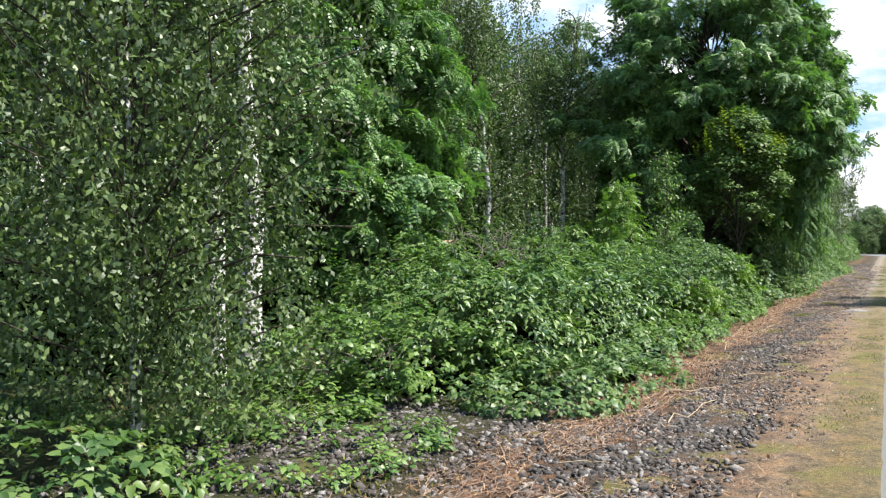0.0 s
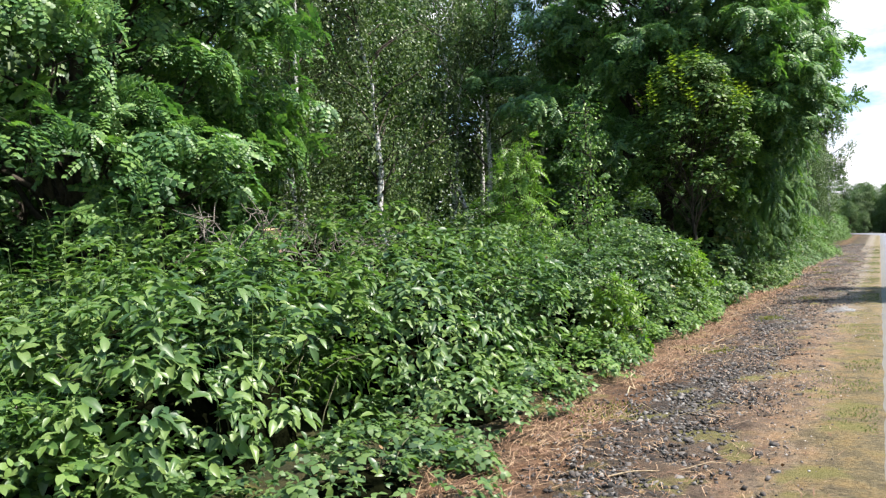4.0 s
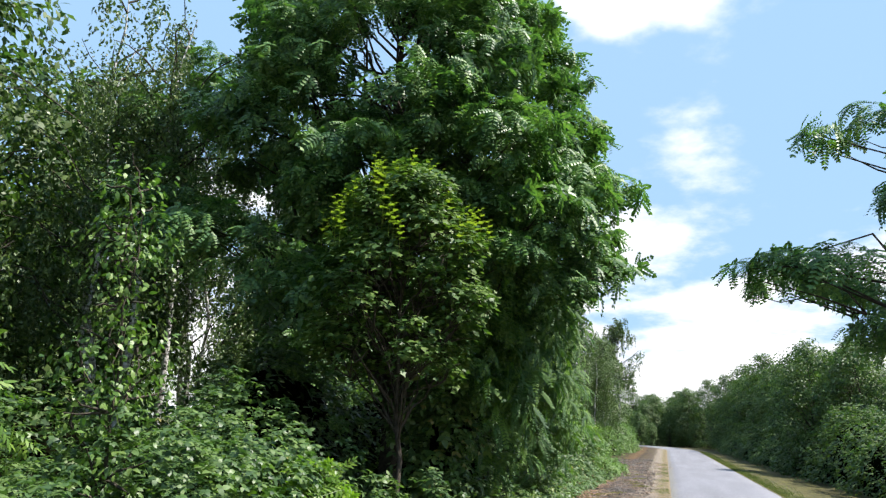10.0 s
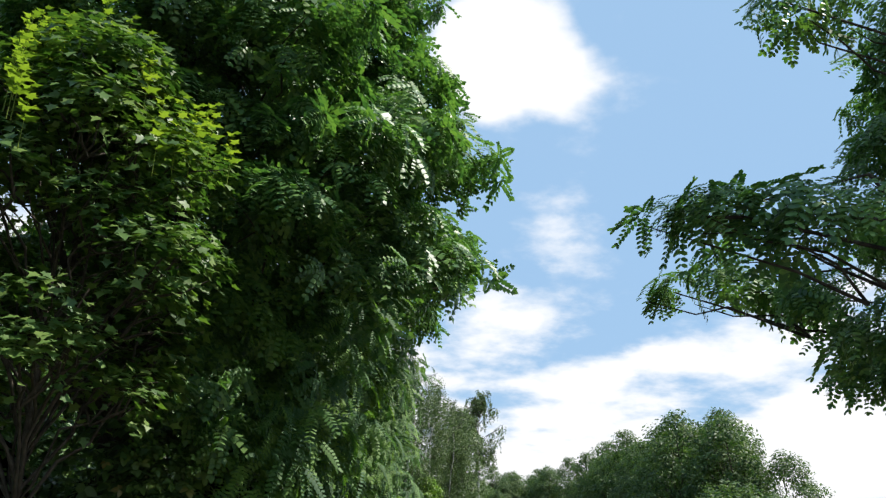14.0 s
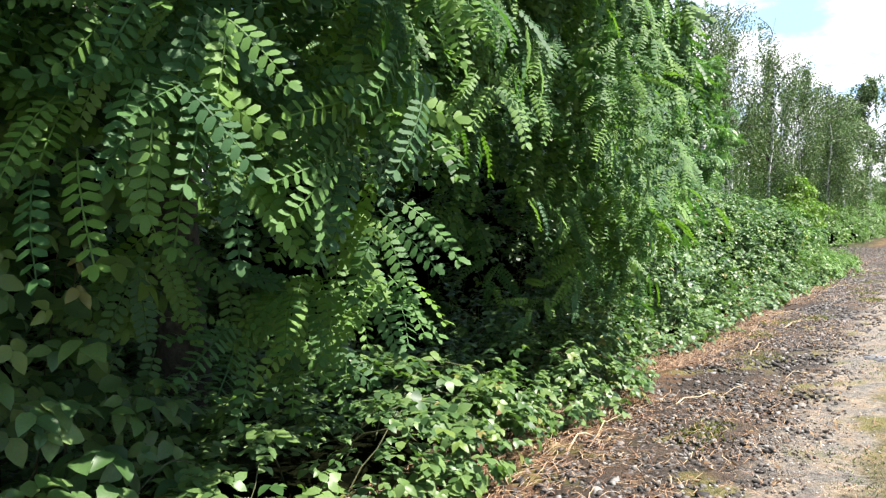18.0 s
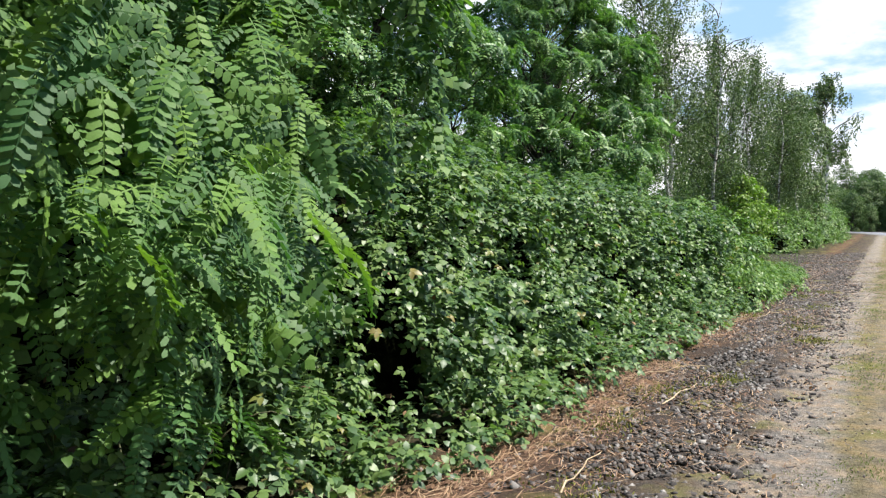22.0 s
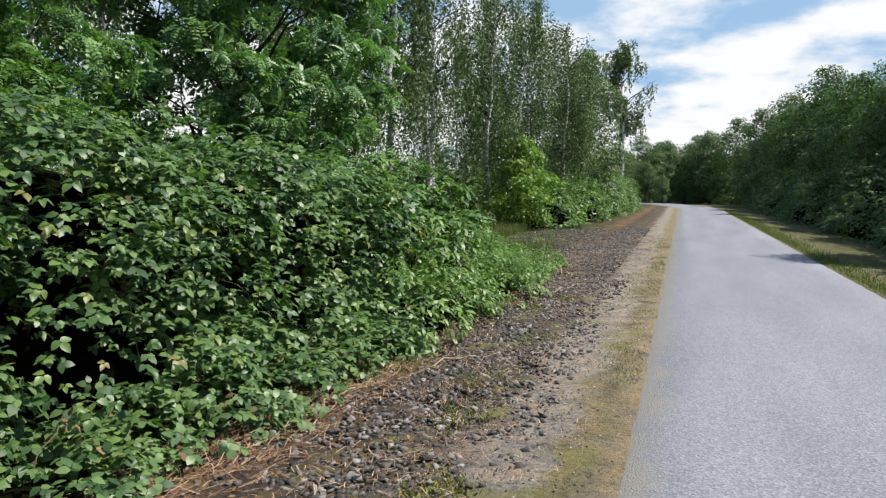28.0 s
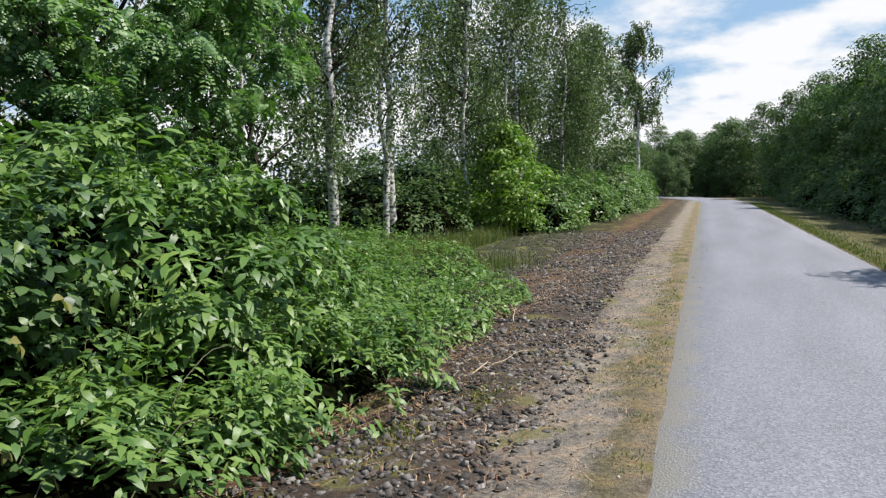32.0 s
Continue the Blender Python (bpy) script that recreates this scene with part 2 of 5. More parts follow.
def ground_mat():
    """Verge from the lane outwards: mown grass and sand, trodden dust, dark ballast soil, straw, woodland soil."""
    m, nt, N, L, b, out = material("verge_ground")
    tc = N("ShaderNodeTexCoord")
    sep = N("ShaderNodeSeparateXYZ")
    L(tc.outputs["Object"], sep.inputs[0])
    wob = N("ShaderNodeTexNoise"); wob.inputs["Scale"].default_value, wob.inputs["Detail"].default_value = 1.6, 6.0
    L(tc.outputs["Object"], wob.inputs["Vector"])
    wm = N("ShaderNodeMapRange")
    wm.inputs["From Min"].default_value, wm.inputs["From Max"].default_value = 0.25, 0.75
    wm.inputs["To Min"].default_value, wm.inputs["To Max"].default_value = -0.22, 0.22
    L(wob.outputs["Fac"], wm.inputs[0])
    # distance from the lane's nearer edge
    ax = N("ShaderNodeMath"); ax.operation = "SUBTRACT"; ax.inputs[1].default_value = 1.6
    L(sep.outputs["X"], ax.inputs[0])
    ab = N("ShaderNodeMath"); ab.operation = "ABSOLUTE"
    L(ax.outputs[0], ab.inputs[0])
    sb = N("ShaderNodeMath"); sb.operation = "SUBTRACT"; sb.inputs[1].default_value = 1.5
    L(ab.outputs[0], sb.inputs[0])
    ad = N("ShaderNodeMath"); ad.operation = "ADD"
    L(sb.outputs[0], ad.inputs[0]); L(wm.outputs[0], ad.inputs[1])
    sc = N("ShaderNodeMapRange"); sc.inputs["From Max"].default_value = 4.0
    L(ad.outputs[0], sc.inputs[0])
    rp = ramp(nt, [(0.0, (0.18, 0.15, 0.09)), (0.05, (0.17, 0.14, 0.08)), (0.13, (0.215, 0.165, 0.118)), (0.2, (0.175, 0.128, 0.094)), (0.27, (0.11, 0.085, 0.068)),
                   (0.42, (0.06, 0.047, 0.04)), (0.5, (0.12, 0.076, 0.05)), (0.58, (0.12, 0.076, 0.05)), (0.7, (0.05, 0.042, 0.025)), (0.95, (0.04, 0.05, 0.02))])
    L(sc.outputs[0], rp.inputs[0])
    # past the robinia the pale grey grit takes the place of the sand
    gy = N("ShaderNodeMapRange"); gy.interpolation_type = "SMOOTHSTEP"
    gy.inputs["From Min"].default_value, gy.inputs["From Max"].default_value, gy.inputs["To Max"].default_value = 16.0, 26.0, 0.92
    L(sep.outputs["Y"], gy.inputs[0])
    r2 = ramp(nt, [(0.0, (0.22, 0.19, 0.145)), (0.05, (0.17, 0.15, 0.09)), (0.09, (0.25, 0.235, 0.215)), (0.18, (0.23, 0.215, 0.2)), (0.25, (0.085, 0.07, 0.06)),
                   (0.45, (0.055, 0.042, 0.035)), (0.53, (0.11, 0.07, 0.046)), (0.6, (0.11, 0.07, 0.046)), (0.7, (0.05, 0.042, 0.025)), (0.95, (0.04, 0.05, 0.02))])
    L(sc.outputs[0], r2.inputs[0])
    gm = N("ShaderNodeMix"); gm.data_type = "RGBA"
    L(gy.outputs[0], gm.inputs["Factor"]); L(rp.outputs[0], gm.inputs["A"]); L(r2.outputs[0], gm.inputs["B"])
    # the far side of the lane is grassed
    gx = N("ShaderNodeMapRange"); gx.inputs["From Min"].default_value, gx.inputs["From Max"].default_value, gx.inputs["To Max"].default_value = 2.6, 2.9, 0.8
    L(sep.outputs["X"], gx.inputs[0])
    gs = N("ShaderNodeMix"); gs.data_type = "RGBA"
    L(gx.outputs[0], gs.inputs["Factor"]); L(gm.outputs["Result"], gs.inputs["A"]); gs.inputs["B"].default_value = (0.085, 0.09, 0.035, 1)
    # blotches of litter, rust-brown and grey, at hand size
    bl = N("ShaderNodeTexNoise"); bl.inputs["Scale"].default_value, bl.inputs["Detail"].default_value, bl.inputs["Roughness"].default_value = 4.5, 7.0, 0.68
    L(tc.outputs["Object"], bl.inputs["Vector"])
    br = ramp(nt, [(0.32, (0.5, 0.46, 0.44)), (0.45, (0.85, 0.82, 0.8)), (0.55, (1.12, 0.98, 0.84)), (0.68, (1.35, 1.1, 0.85))])
    L(bl.outputs["Fac"], br.inputs[0])
    bm_ = N("ShaderNodeMix"); bm_.data_type, bm_.blend_type = "RGBA", "MULTIPLY"; bm_.inputs["Factor"].default_value = 1.0
    L(gs.outputs["Result"], bm_.inputs["A"]); L(br.outputs[0], bm_.inputs["B"])
    fn = N("ShaderNodeTexNoise"); fn.inputs["Scale"].default_value, fn.inputs["Detail"].default_value, fn.inputs["Roughness"].default_value = 30.0, 9.0, 0.75
    L(tc.outputs["Object"], fn.inputs["Vector"])
    fm = N("ShaderNodeMapRange")
    fm.inputs["From Min"].default_value, fm.inputs["From Max"].default_value = 0.3, 0.7
    fm.inputs["To Min"].default_value, fm.inputs["To Max"].default_value = 0.32, 1.4
    L(fn.outputs["Fac"], fm.inputs[0])
    mu = N("ShaderNodeMix"); mu.data_type, mu.blend_type = "RGBA", "MULTIPLY"; mu.inputs["Factor"].default_value = 1.0
    L(bm_.outputs["Result"], mu.inputs["A"]); L(fm.outputs[0], mu.inputs["B"])
    # moss and weed patches
    mo = N("ShaderNodeTexNoise"); mo.inputs["Scale"].default_value, mo.inputs["Detail"].default_value = 1.7, 6.0
    mm = N("ShaderNodeMapping"); mm.inputs["Location"].default_value = (7.0, 3.0, 0.0)
    L(tc.outputs["Object"], mm.inputs[0]); L(mm.outputs[0], mo.inputs["Vector"])
    mr = N("ShaderNodeMapRange"); mr.interpolation_type = "SMOOTHSTEP"
    mr.inputs["From Min"].default_value, mr.inputs["From Max"].default_value, mr.inputs["To Max"].default_value = 0.54, 0.66, 0.65
    L(mo.outputs["Fac"], mr.inputs[0])
    mg = N("ShaderNodeMix"); mg.data_type = "RGBA"
    L(mr.outputs[0], mg.inputs["Factor"]); L(mu.outputs["Result"], mg.inputs["A"]); mg.inputs["B"].default_value = (0.15, 0.14, 0.04, 1)
    L(mg.outputs["Result"], b.inputs["Base Color"])
    bu = N("ShaderNodeBump"); bu.inputs["Strength"].default_value, bu.inputs["Distance"].default_value = 1.0, 0.03
    L(fn.outputs["Fac"], bu.inputs["Height"]); L(bu.outputs[0], b.inputs["Normal"])
    b.inputs["Roughness"].default_value, b.inputs["Specular IOR Level"].default_value = 0.95, 0.2
    return m


def road_mat():
    m, nt, N, L, b, out = material("asphalt")
    tc = N("ShaderNodeTexCoord")
    vo = N("ShaderNodeTexVoronoi"); vo.inputs["Scale"].default_value = 75.0
    L(tc.outputs["Object"], vo.inputs["Vector"])
    big = N("ShaderNodeTexNoise"); big.inputs["Scale"].default_value, big.inputs["Detail"].default_value = 0.8, 6.0
    mp = N("ShaderNodeMapping"); mp.inputs["Scale"].default_value = (1.6, 0.25, 1.0)
    L(tc.outputs["Object"], mp.inputs[0]); L(mp.outputs[0], big.inputs["Vector"])
    r1 = ramp(nt, [(0.0, (0.13, 0.131, 0.158)), (0.5, (0.20, 0.20, 0.232)), (1.0, (0.30, 0.30, 0.33))])
    L(vo.outputs["Color"], r1.inputs[0])
    m2 = N("ShaderNodeMapRange")
    m2.inputs["From Min"].default_value, m2.inputs["From Max"].default_value = 0.3, 0.7
    m2.inputs["To Min"].default_value, m2.inputs["To Max"].default_value = 0.71, 0.94
    L(big.outputs["Fac"], m2.inputs[0])
    mu = N("ShaderNodeMix"); mu.data_type, mu.blend_type = "RGBA", "MULTIPLY"; mu.inputs["Factor"].default_value = 1.0
    L(r1.outputs[0], mu.inputs["A"]); L(m2.outputs[0], mu.inputs["B"])
    # sand washed over the edges
    sep = N("ShaderNodeSeparateXYZ"); L(tc.outputs["UV"], sep.inputs[0])
    ab = N("ShaderNodeMath"); ab.operation = "MULTIPLY"; ab.inputs[1].default_value = -1.0; L(sep.outputs["X"], ab.inputs[0])
    en = N("ShaderNodeTexNoise"); en.inputs["Scale"].default_value, en.inputs["Detail"].default_value = 2.5, 6.0
    L(tc.outputs["Object"], en.inputs["Vector"])
    ea = N("ShaderNodeMath"); ea.operation = "MULTIPLY_ADD"; ea.inputs[1].default_value = 0.5; L(en.outputs["Fac"], ea.inputs[0]); L(ab.outputs[0], ea.inputs[2])
    er = N("ShaderNodeMapRange"); er.interpolation_type = "SMOOTHSTEP"
    er.inputs["From Min"].default_value, er.inputs["From Max"].default_value, er.inputs["To Max"].default_value = 1.42, 1.74, 0.9
    L(ea.outputs[0], er.inputs[0])
    mg = N("ShaderNodeMix"); mg.data_type = "RGBA"
    L(er.outputs[0], mg.inputs["Factor"]); L(mu.outputs["Result"], mg.inputs["A"]); mg.inputs["B"].default_value = (0.215, 0.2, 0.175, 1)
    L(mg.outputs["Result"], b.inputs["Base Color"])
    bu = N("ShaderNodeBump"); bu.inputs["Strength"].default_value, bu.inputs["Distance"].default_value = 0.6, 0.006
    L(vo.outputs["Distance"], bu.inputs["Height"]); L(bu.outputs[0], b.inputs["Normal"])
    b.inputs["Roughness"].default_value, b.inputs["Specular IOR Level"].default_value = 0.85, 0.3
    return m


GROUND, ROAD = ground_mat(), road_mat()


def stone_mat(name, single, pale=1.0):
    m, nt, N, L, b, out = material(name)
    src = N("ShaderNodeObjectInfo").outputs["Random"] if single else N("ShaderNodeNewGeometry").outputs["Random Per Island"]
    rp = ramp(nt, [(0.0, (0.028, 0.024, 0.022)), (0.5, (0.07, 0.058, 0.053)), (0.8, (0.125, 0.108, 0.1)), (1.0, (0.27, 0.25, 0.235))])
    for e in rp.color_ramp.elements:
        e.color = [c * pale for c in e.color[:3]] + [1]
    L(src, rp.inputs[0])
    tc = N("ShaderNodeTexCoord")
    no = N("ShaderNodeTexNoise"); no.inputs["Scale"].default_value, no.inputs["Detail"].default_value = 45.0, 5.0
    L(tc.outputs["Object"], no.inputs["Vector"])
    mr = N("ShaderNodeMapRange"); mr.inputs["To Min"].default_value, mr.inputs["To Max"].default_value = 0.52, 1.2
    L(no.outputs["Fac"], mr.inputs[0])
    mu = N("ShaderNodeMix"); mu.data_type, mu.blend_type = "RGBA", "MULTIPLY"; mu.inputs["Factor"].default_value = 1.0
    L(rp.outputs[0], mu.inputs["A"]); L(mr.outputs[0], mu.inputs["B"]); L(mu.outputs["Result"], b.inputs["Base Color"])
    bu = N("ShaderNodeBump"); bu.inputs["Strength"].default_value, bu.inputs["Distance"].default_value = 0.5, 0.01
    L(no.outputs["Fac"], bu.inputs["Height"]); L(bu.outputs[0], b.inputs["Normal"])
    b.inputs["Roughness"].default_value = 0.9
    return m


STONE, STONE_PALE = stone_mat("ballast_stone", False), stone_mat("grey_gravel", False, 2.4)


def straw_mat():
    m, nt, N, L, b, out = material("dry_straw")
    src = N("ShaderNodeNewGeometry").outputs["Random Per Island"]
    rp = ramp(nt, [(0.0, (0.11, 0.05, 0.03)), (0.5, (0.25, 0.14, 0.082)), (1.0, (0.41, 0.29, 0.18))])
    L(src, rp.inputs[0]); L(rp.outputs[0], b.inputs["Base Color"])
    b.inputs["Roughness"].default_value = 0.8
    return m


STRAW = straw_mat()
STRAWPALE = surface("pale_stalk", [(0.3, (0.28, 0.2, 0.12)), (0.7, (0.45, 0.36, 0.24))], 15.0, 0.8)
PEELED = surface("peeling_bark", [(0.35, (0.06, 0.045, 0.035)), (0.5, (0.2, 0.13, 0.09)), (0.65, (0.36, 0.26, 0.19))], 9.0, 0.85, 0.8, 30.0)
CUTWOOD = surface("sawn_wood", [(0.3, (0.3, 0.2, 0.12)), (0.7, (0.5, 0.38, 0.25))], 18.0, 0.8)
MOSS = leaf_mat("moss", greens((0.09, 0.1, 0.015), (0.16, 0.17, 0.025), (0.24, 0.24, 0.04)), rough=0.8, trans=0.2)
# darker copy of the robinia leaf; shade under the crown is in its colour
LEAF_ROBINIA_SHADED = leaf_mat("robinia_shaded_leaf", greens((0.036, 0.098, 0.026), (0.076, 0.172, 0.038), (0.145, 0.262, 0.052)), rough=0.55, trans=0.42, tint=(1.0, 1.15, 0.4))

# ---- helpers for meshes ----
UP = np.array((0.0, 0.0, 1.0))


def unit(a):
    return a / np.maximum(np.linalg.norm(a, axis=-1, keepdims=True), 1e-9)


def np_mesh(name, V, T, mat, smooth=False):
    me = bpy.data.meshes.new(name)
    V, T = np.asarray(V, np.float32), np.asarray(T, np.int32)
    me.vertices.add(len(V)); me.vertices.foreach_set("co", V.ravel())
    me.loops.add(T.size); me.loops.foreach_set("vertex_index", T.ravel())
    me.polygons.add(len(T)); me.polygons.foreach_set("loop_start", np.arange(0, T.size, T.shape[1], dtype=np.int32))
    if smooth:
        me.polygons.foreach_set("use_smooth", np.ones(len(T), bool))
    me.update(calc_edges=True)
    me.materials.append(mat)
    return me


def part(name, me, parent, label=""):
    """One mesh object under a thing or under a part; the mesh is in the thing's own coordinates."""
    ob = new(name, me)
    ob.parent = parent
    return tagged(ob, label=label)


def thing(name, x, y, z, label, category, group="", kind=""):
    ob = new(name)
    ob.empty_display_size = 0.2
    ob.matrix_world = pose(x, y, z)
    return tagged(ob, label, category, group, kind)


def frames_of(n, d):
    """Rotations (m,3,3) whose columns are side, tip direction and normal."""
    n = unit(n)
    d = unit(d - n * (d * n).sum(-1, keepdims=True))
    return np.stack([np.cross(d, n), d, n], axis=-1)


def scatter(tv, tt, P, R, S):
    """Copies of a small template at places P, turned by R, of sizes S."""
    V = np.einsum("mij,kj->mki", R, tv) * np.asarray(S)[:, None, None] + P[:, None, :]
    T = tt[None] + (np.arange(len(P)) * len(tv))[:, None, None]
    return V.reshape(-1, 3), T.reshape(-1, tt.shape[1])


def join(pieces):
    vs, ts, o = [], [], 0
    for v, t in pieces:
        vs.append(v); ts.append(t + o); o += len(v)
    return np.concatenate(vs), np.concatenate(ts)


def tube(points, radii, sides=6):
    """Tapered tube along points; triangles."""
    P = np.asarray(points, float)
    rr = np.asarray(radii, float)
    t = unit(np.gradient(P, axis=0))
    ref = np.where(np.abs(t[:, 2:3]) > 0.9, np.array([[1.0, 0, 0]]), UP[None])
    u = unit(np.cross(t, ref)); w = np.cross(t, u)
    a = np.arange(sides) * 2 * np.pi / sides
    V = (P[:, None] + rr[:, None, None] * (np.cos(a)[None, :, None] * u[:, None] + np.sin(a)[None, :, None] * w[:, None])).reshape(-1, 3)
    T = []
    for i in range(len(P) - 1):
        for k in range(sides):
            p, q = i * sides + k, i * sides + (k + 1) % sides
            T += [(p, q, q + sides), (p, q + sides, p + sides)]
    return V, np.array(T)


def bent(rs, p, q, sag=0.15, n=5, wob=0.06):
    """Points of a bent branch from p to q."""
    p, q = np.asarray(p, float), np.asarray(q, float)
    s = np.linspace(0, 1, n)[:, None]
    ln = np.linalg.norm(q - p)
    out = p + (q - p) * s + UP * np.sin(s * np.pi) * sag * ln
    out[1:-1] += rs.normal(0, wob * ln, (n - 2, 3))
    return out


# ---- leaf templates: the stalk end at the origin, the tip along +y, the face along +z ----
def tpl(v, t):
    return np.array(v, float), np.array(t)


def leaf_simple(w=0.5, fold=0.05, droop=0.1):
    return tpl([(0, 0, 0), (-w * .5, .33, fold), (w * .5, .33, fold), (-w * .4, .68, fold * .4 - droop * .3), (w * .4, .68, fold * .4 - droop * .3), (0, 1, -droop)],
               [(0, 2, 1), (1, 2, 4), (1, 4, 3), (3, 4, 5)])


def leaf_round(w=0.5, fold=0.08, droop=0.2):
    return tpl([(0, 0, 0), (-w * .4, .2, fold), (w * .4, .2, fold), (-w * .5, .48, fold), (w * .5, .48, fold), (-w * .3, .78, fold * .3 - droop * .4),
                (w * .3, .78, fold * .3 - droop * .4), (0, 1, -droop), (0, .5, 0)],
               [(0, 8, 1), (0, 2, 8), (1, 8, 3), (2, 4, 8), (3, 8, 5), (4, 6, 8), (5, 8, 7), (8, 6, 7)])


def leaf_flat(w=0.55):
    return tpl([(0, 0, 0), (-w / 2, 0.45, 0.03), (0, 1, -0.08), (w / 2, 0.45, 0.03)], [(0, 3, 1), (1, 3, 2)])


def leaf_oblong(w=0.42):
    return tpl([(0, 0, 0), (-w / 2, .24, .03), (w / 2, .24, .03), (-w / 2, .78, .02), (w / 2, .78, .02), (0, 1, -.05)],
               [(0, 2, 1), (1, 2, 4), (1, 4, 3), (3, 4, 5)])


def compound(leaf, n=3, size=0.55):
    """Three or five leaflets on one stalk, as bramble."""
    out = [(leaf[0] * size + (0, 0.45, 0), leaf[1])]
    for k in range(1, n):
        s = -1 if k % 2 else 1
        ang, y0, sc = (74, 0.36, 0.88) if k < 3 else (128, 0.3, 0.66)
        a = -s * radians(ang)
        M = np.array([[math.cos(a), -math.sin(a), 0], [math.sin(a), math.cos(a), 0], [0, 0, 1]])
        v = leaf[0] * size * sc @ M.T
        v[:, 2] -= 0.2 * np.abs(v[:, 0]) - 0.03 * s
        out.append((v + (0, y0, 0.02 * k), leaf[1]))
    return join(out)


def pinnate(leaf, pairs=7, ll=0.2, spread=72, droop=0.3, y0=0.14, taper=0.75, rachis=True):
    """Feathered leaf: pairs of leaflets and one at the tip on a drooping midrib of length one."""
    out = []

    def rib(s):
        return np.array([0, s, -droop * s * s])
    for k in range(pairs):
        s = y0 + (1 - y0 - 0.1) * k / max(pairs - 1, 1)
        sc = ll * (1 - (1 - taper) * abs(2 * k / max(pairs - 1, 1) - 0.9))
        for side in (-1, 1):
            a = -side * radians(spread - 14 * k / pairs)
            M = np.array([[math.cos(a), -math.sin(a), 0], [math.sin(a), math.cos(a), 0], [0, 0, 1]])
            v = leaf[0] * sc @ M.T
            v[:, 2] -= 0.22 * np.abs(v[:, 0]) + 0.01 * (k % 3)
            out.append((v + rib(s), leaf[1]))
    out.append((leaf[0] * ll * 0.95 + rib(0.9), leaf[1]))
    if rachis:
        w = 0.008
        s = np.linspace(0, 0.92, 4)
        v = np.concatenate([[rib(q) + (-w, 0, 0.0), rib(q) + (w, 0, 0.0)] for q in s])
        t = np.array([(2 * i, 2 * i + 1, 2 * i + 3) for i in range(3)] + [(2 * i, 2 * i + 3, 2 * i + 2) for i in range(3)])
        out.append((v, t))
    return join(out)


def leaf_lobed():
    """Five-lobed maple leaf."""
    pts = [(0, 0), (-.28, -.02), (-.22, .2), (-.55, .38), (-.26, .5), (-.2, .62), (0, 1), (.2, .62), (.26, .5), (.55, .38), (.22, .2), (.28, -.02)]
    v = [(x, y, 0.1 * abs(x) - 0.1 * y * y) for x, y in pts] + [(0, 0.4, 0)]
    c = len(pts)
    return tpl(v, [(c, i, (i + 1) % c) for i in range(c)])


T_SIMPLE, T_FLAT, T_LANCE = leaf_simple(), leaf_flat(), leaf_simple(0.34, 0.05, 0.2)
T_BRAMBLE = compound(leaf_simple(0.68, 0.06, 0.12), 3)
T_BRAMBLE5 = compound(leaf_round(0.68), 3, 0.56)
T_DOGWOOD = leaf_round(0.44)
T_BRAMBLE3 = compound(leaf_round(0.7), 3)
T_ROB_NEAR = pinnate(leaf_oblong(0.48), 9, 0.19, spread=72, droop=0.5)
T_ROWAN = pinnate(leaf_simple(0.36), 5, 0.34, spread=60, droop=0.25)
T_LOBED = leaf_lobed()


def tuft(frond, n=7):
    """Fronds that fan out from one twig end, of uneven length and tilt."""
    rs = np.random.RandomState(n)
    out = []
    for k in range(n):
        a = radians(-95 + 190 * k / (n - 1) + rs.uniform(-10, 10))
        b = radians(rs.uniform(-30, 22))
        v = frond[0] * (0.75 + 0.3 * math.cos(a)) * rs.uniform(.85, 1.1)
        v = v @ np.array([[1, 0, 0], [0, math.cos(b), -math.sin(b)], [0, math.sin(b), math.cos(b)]]).T
        v = v @ np.array([[math.cos(a), -math.sin(a), 0], [math.sin(a), math.cos(a), 0], [0, 0, 1]]).T
        out.append((v, frond[1]))
    return join(out)


T_TUFT = tuft(pinnate(leaf_flat(0.85), 6, 0.27, spread=66, droop=0.55, rachis=False), 7)
T_TUFT_MIN = tuft(pinnate(leaf_flat(0.95), 3, 0.42, droop=0.5, rachis=False), 6)
T_TUFT_NEAR = tuft(pinnate(leaf_oblong(0.52), 8, 0.2, spread=70, droop=0.5, rachis=False), 6)


# ---- masses of leaves ----
def sphere_dirs(rs, n):
    return unit(rs.normal(size=(n, 3)))


def vnoise(P, seed=0):
    """Cheap smooth lumps: a sum of sines."""
    a = np.sin(P[:, 0] * 2.1 + seed) * np.cos(P[:, 1] * 1.9 + seed * 1.7) + np.sin(P[:, 2] * 2.6 + P[:, 1] * 1.1 + seed * .6)
    b = np.sin(P[:, 0] * 5.3 + 1.3 * seed) * np.sin(P[:, 1] * 4.7 - seed) + np.cos(P[:, 2] * 5.9 + P[:, 0] * 2.3 + seed)
    return a * 0.33 + b * 0.17


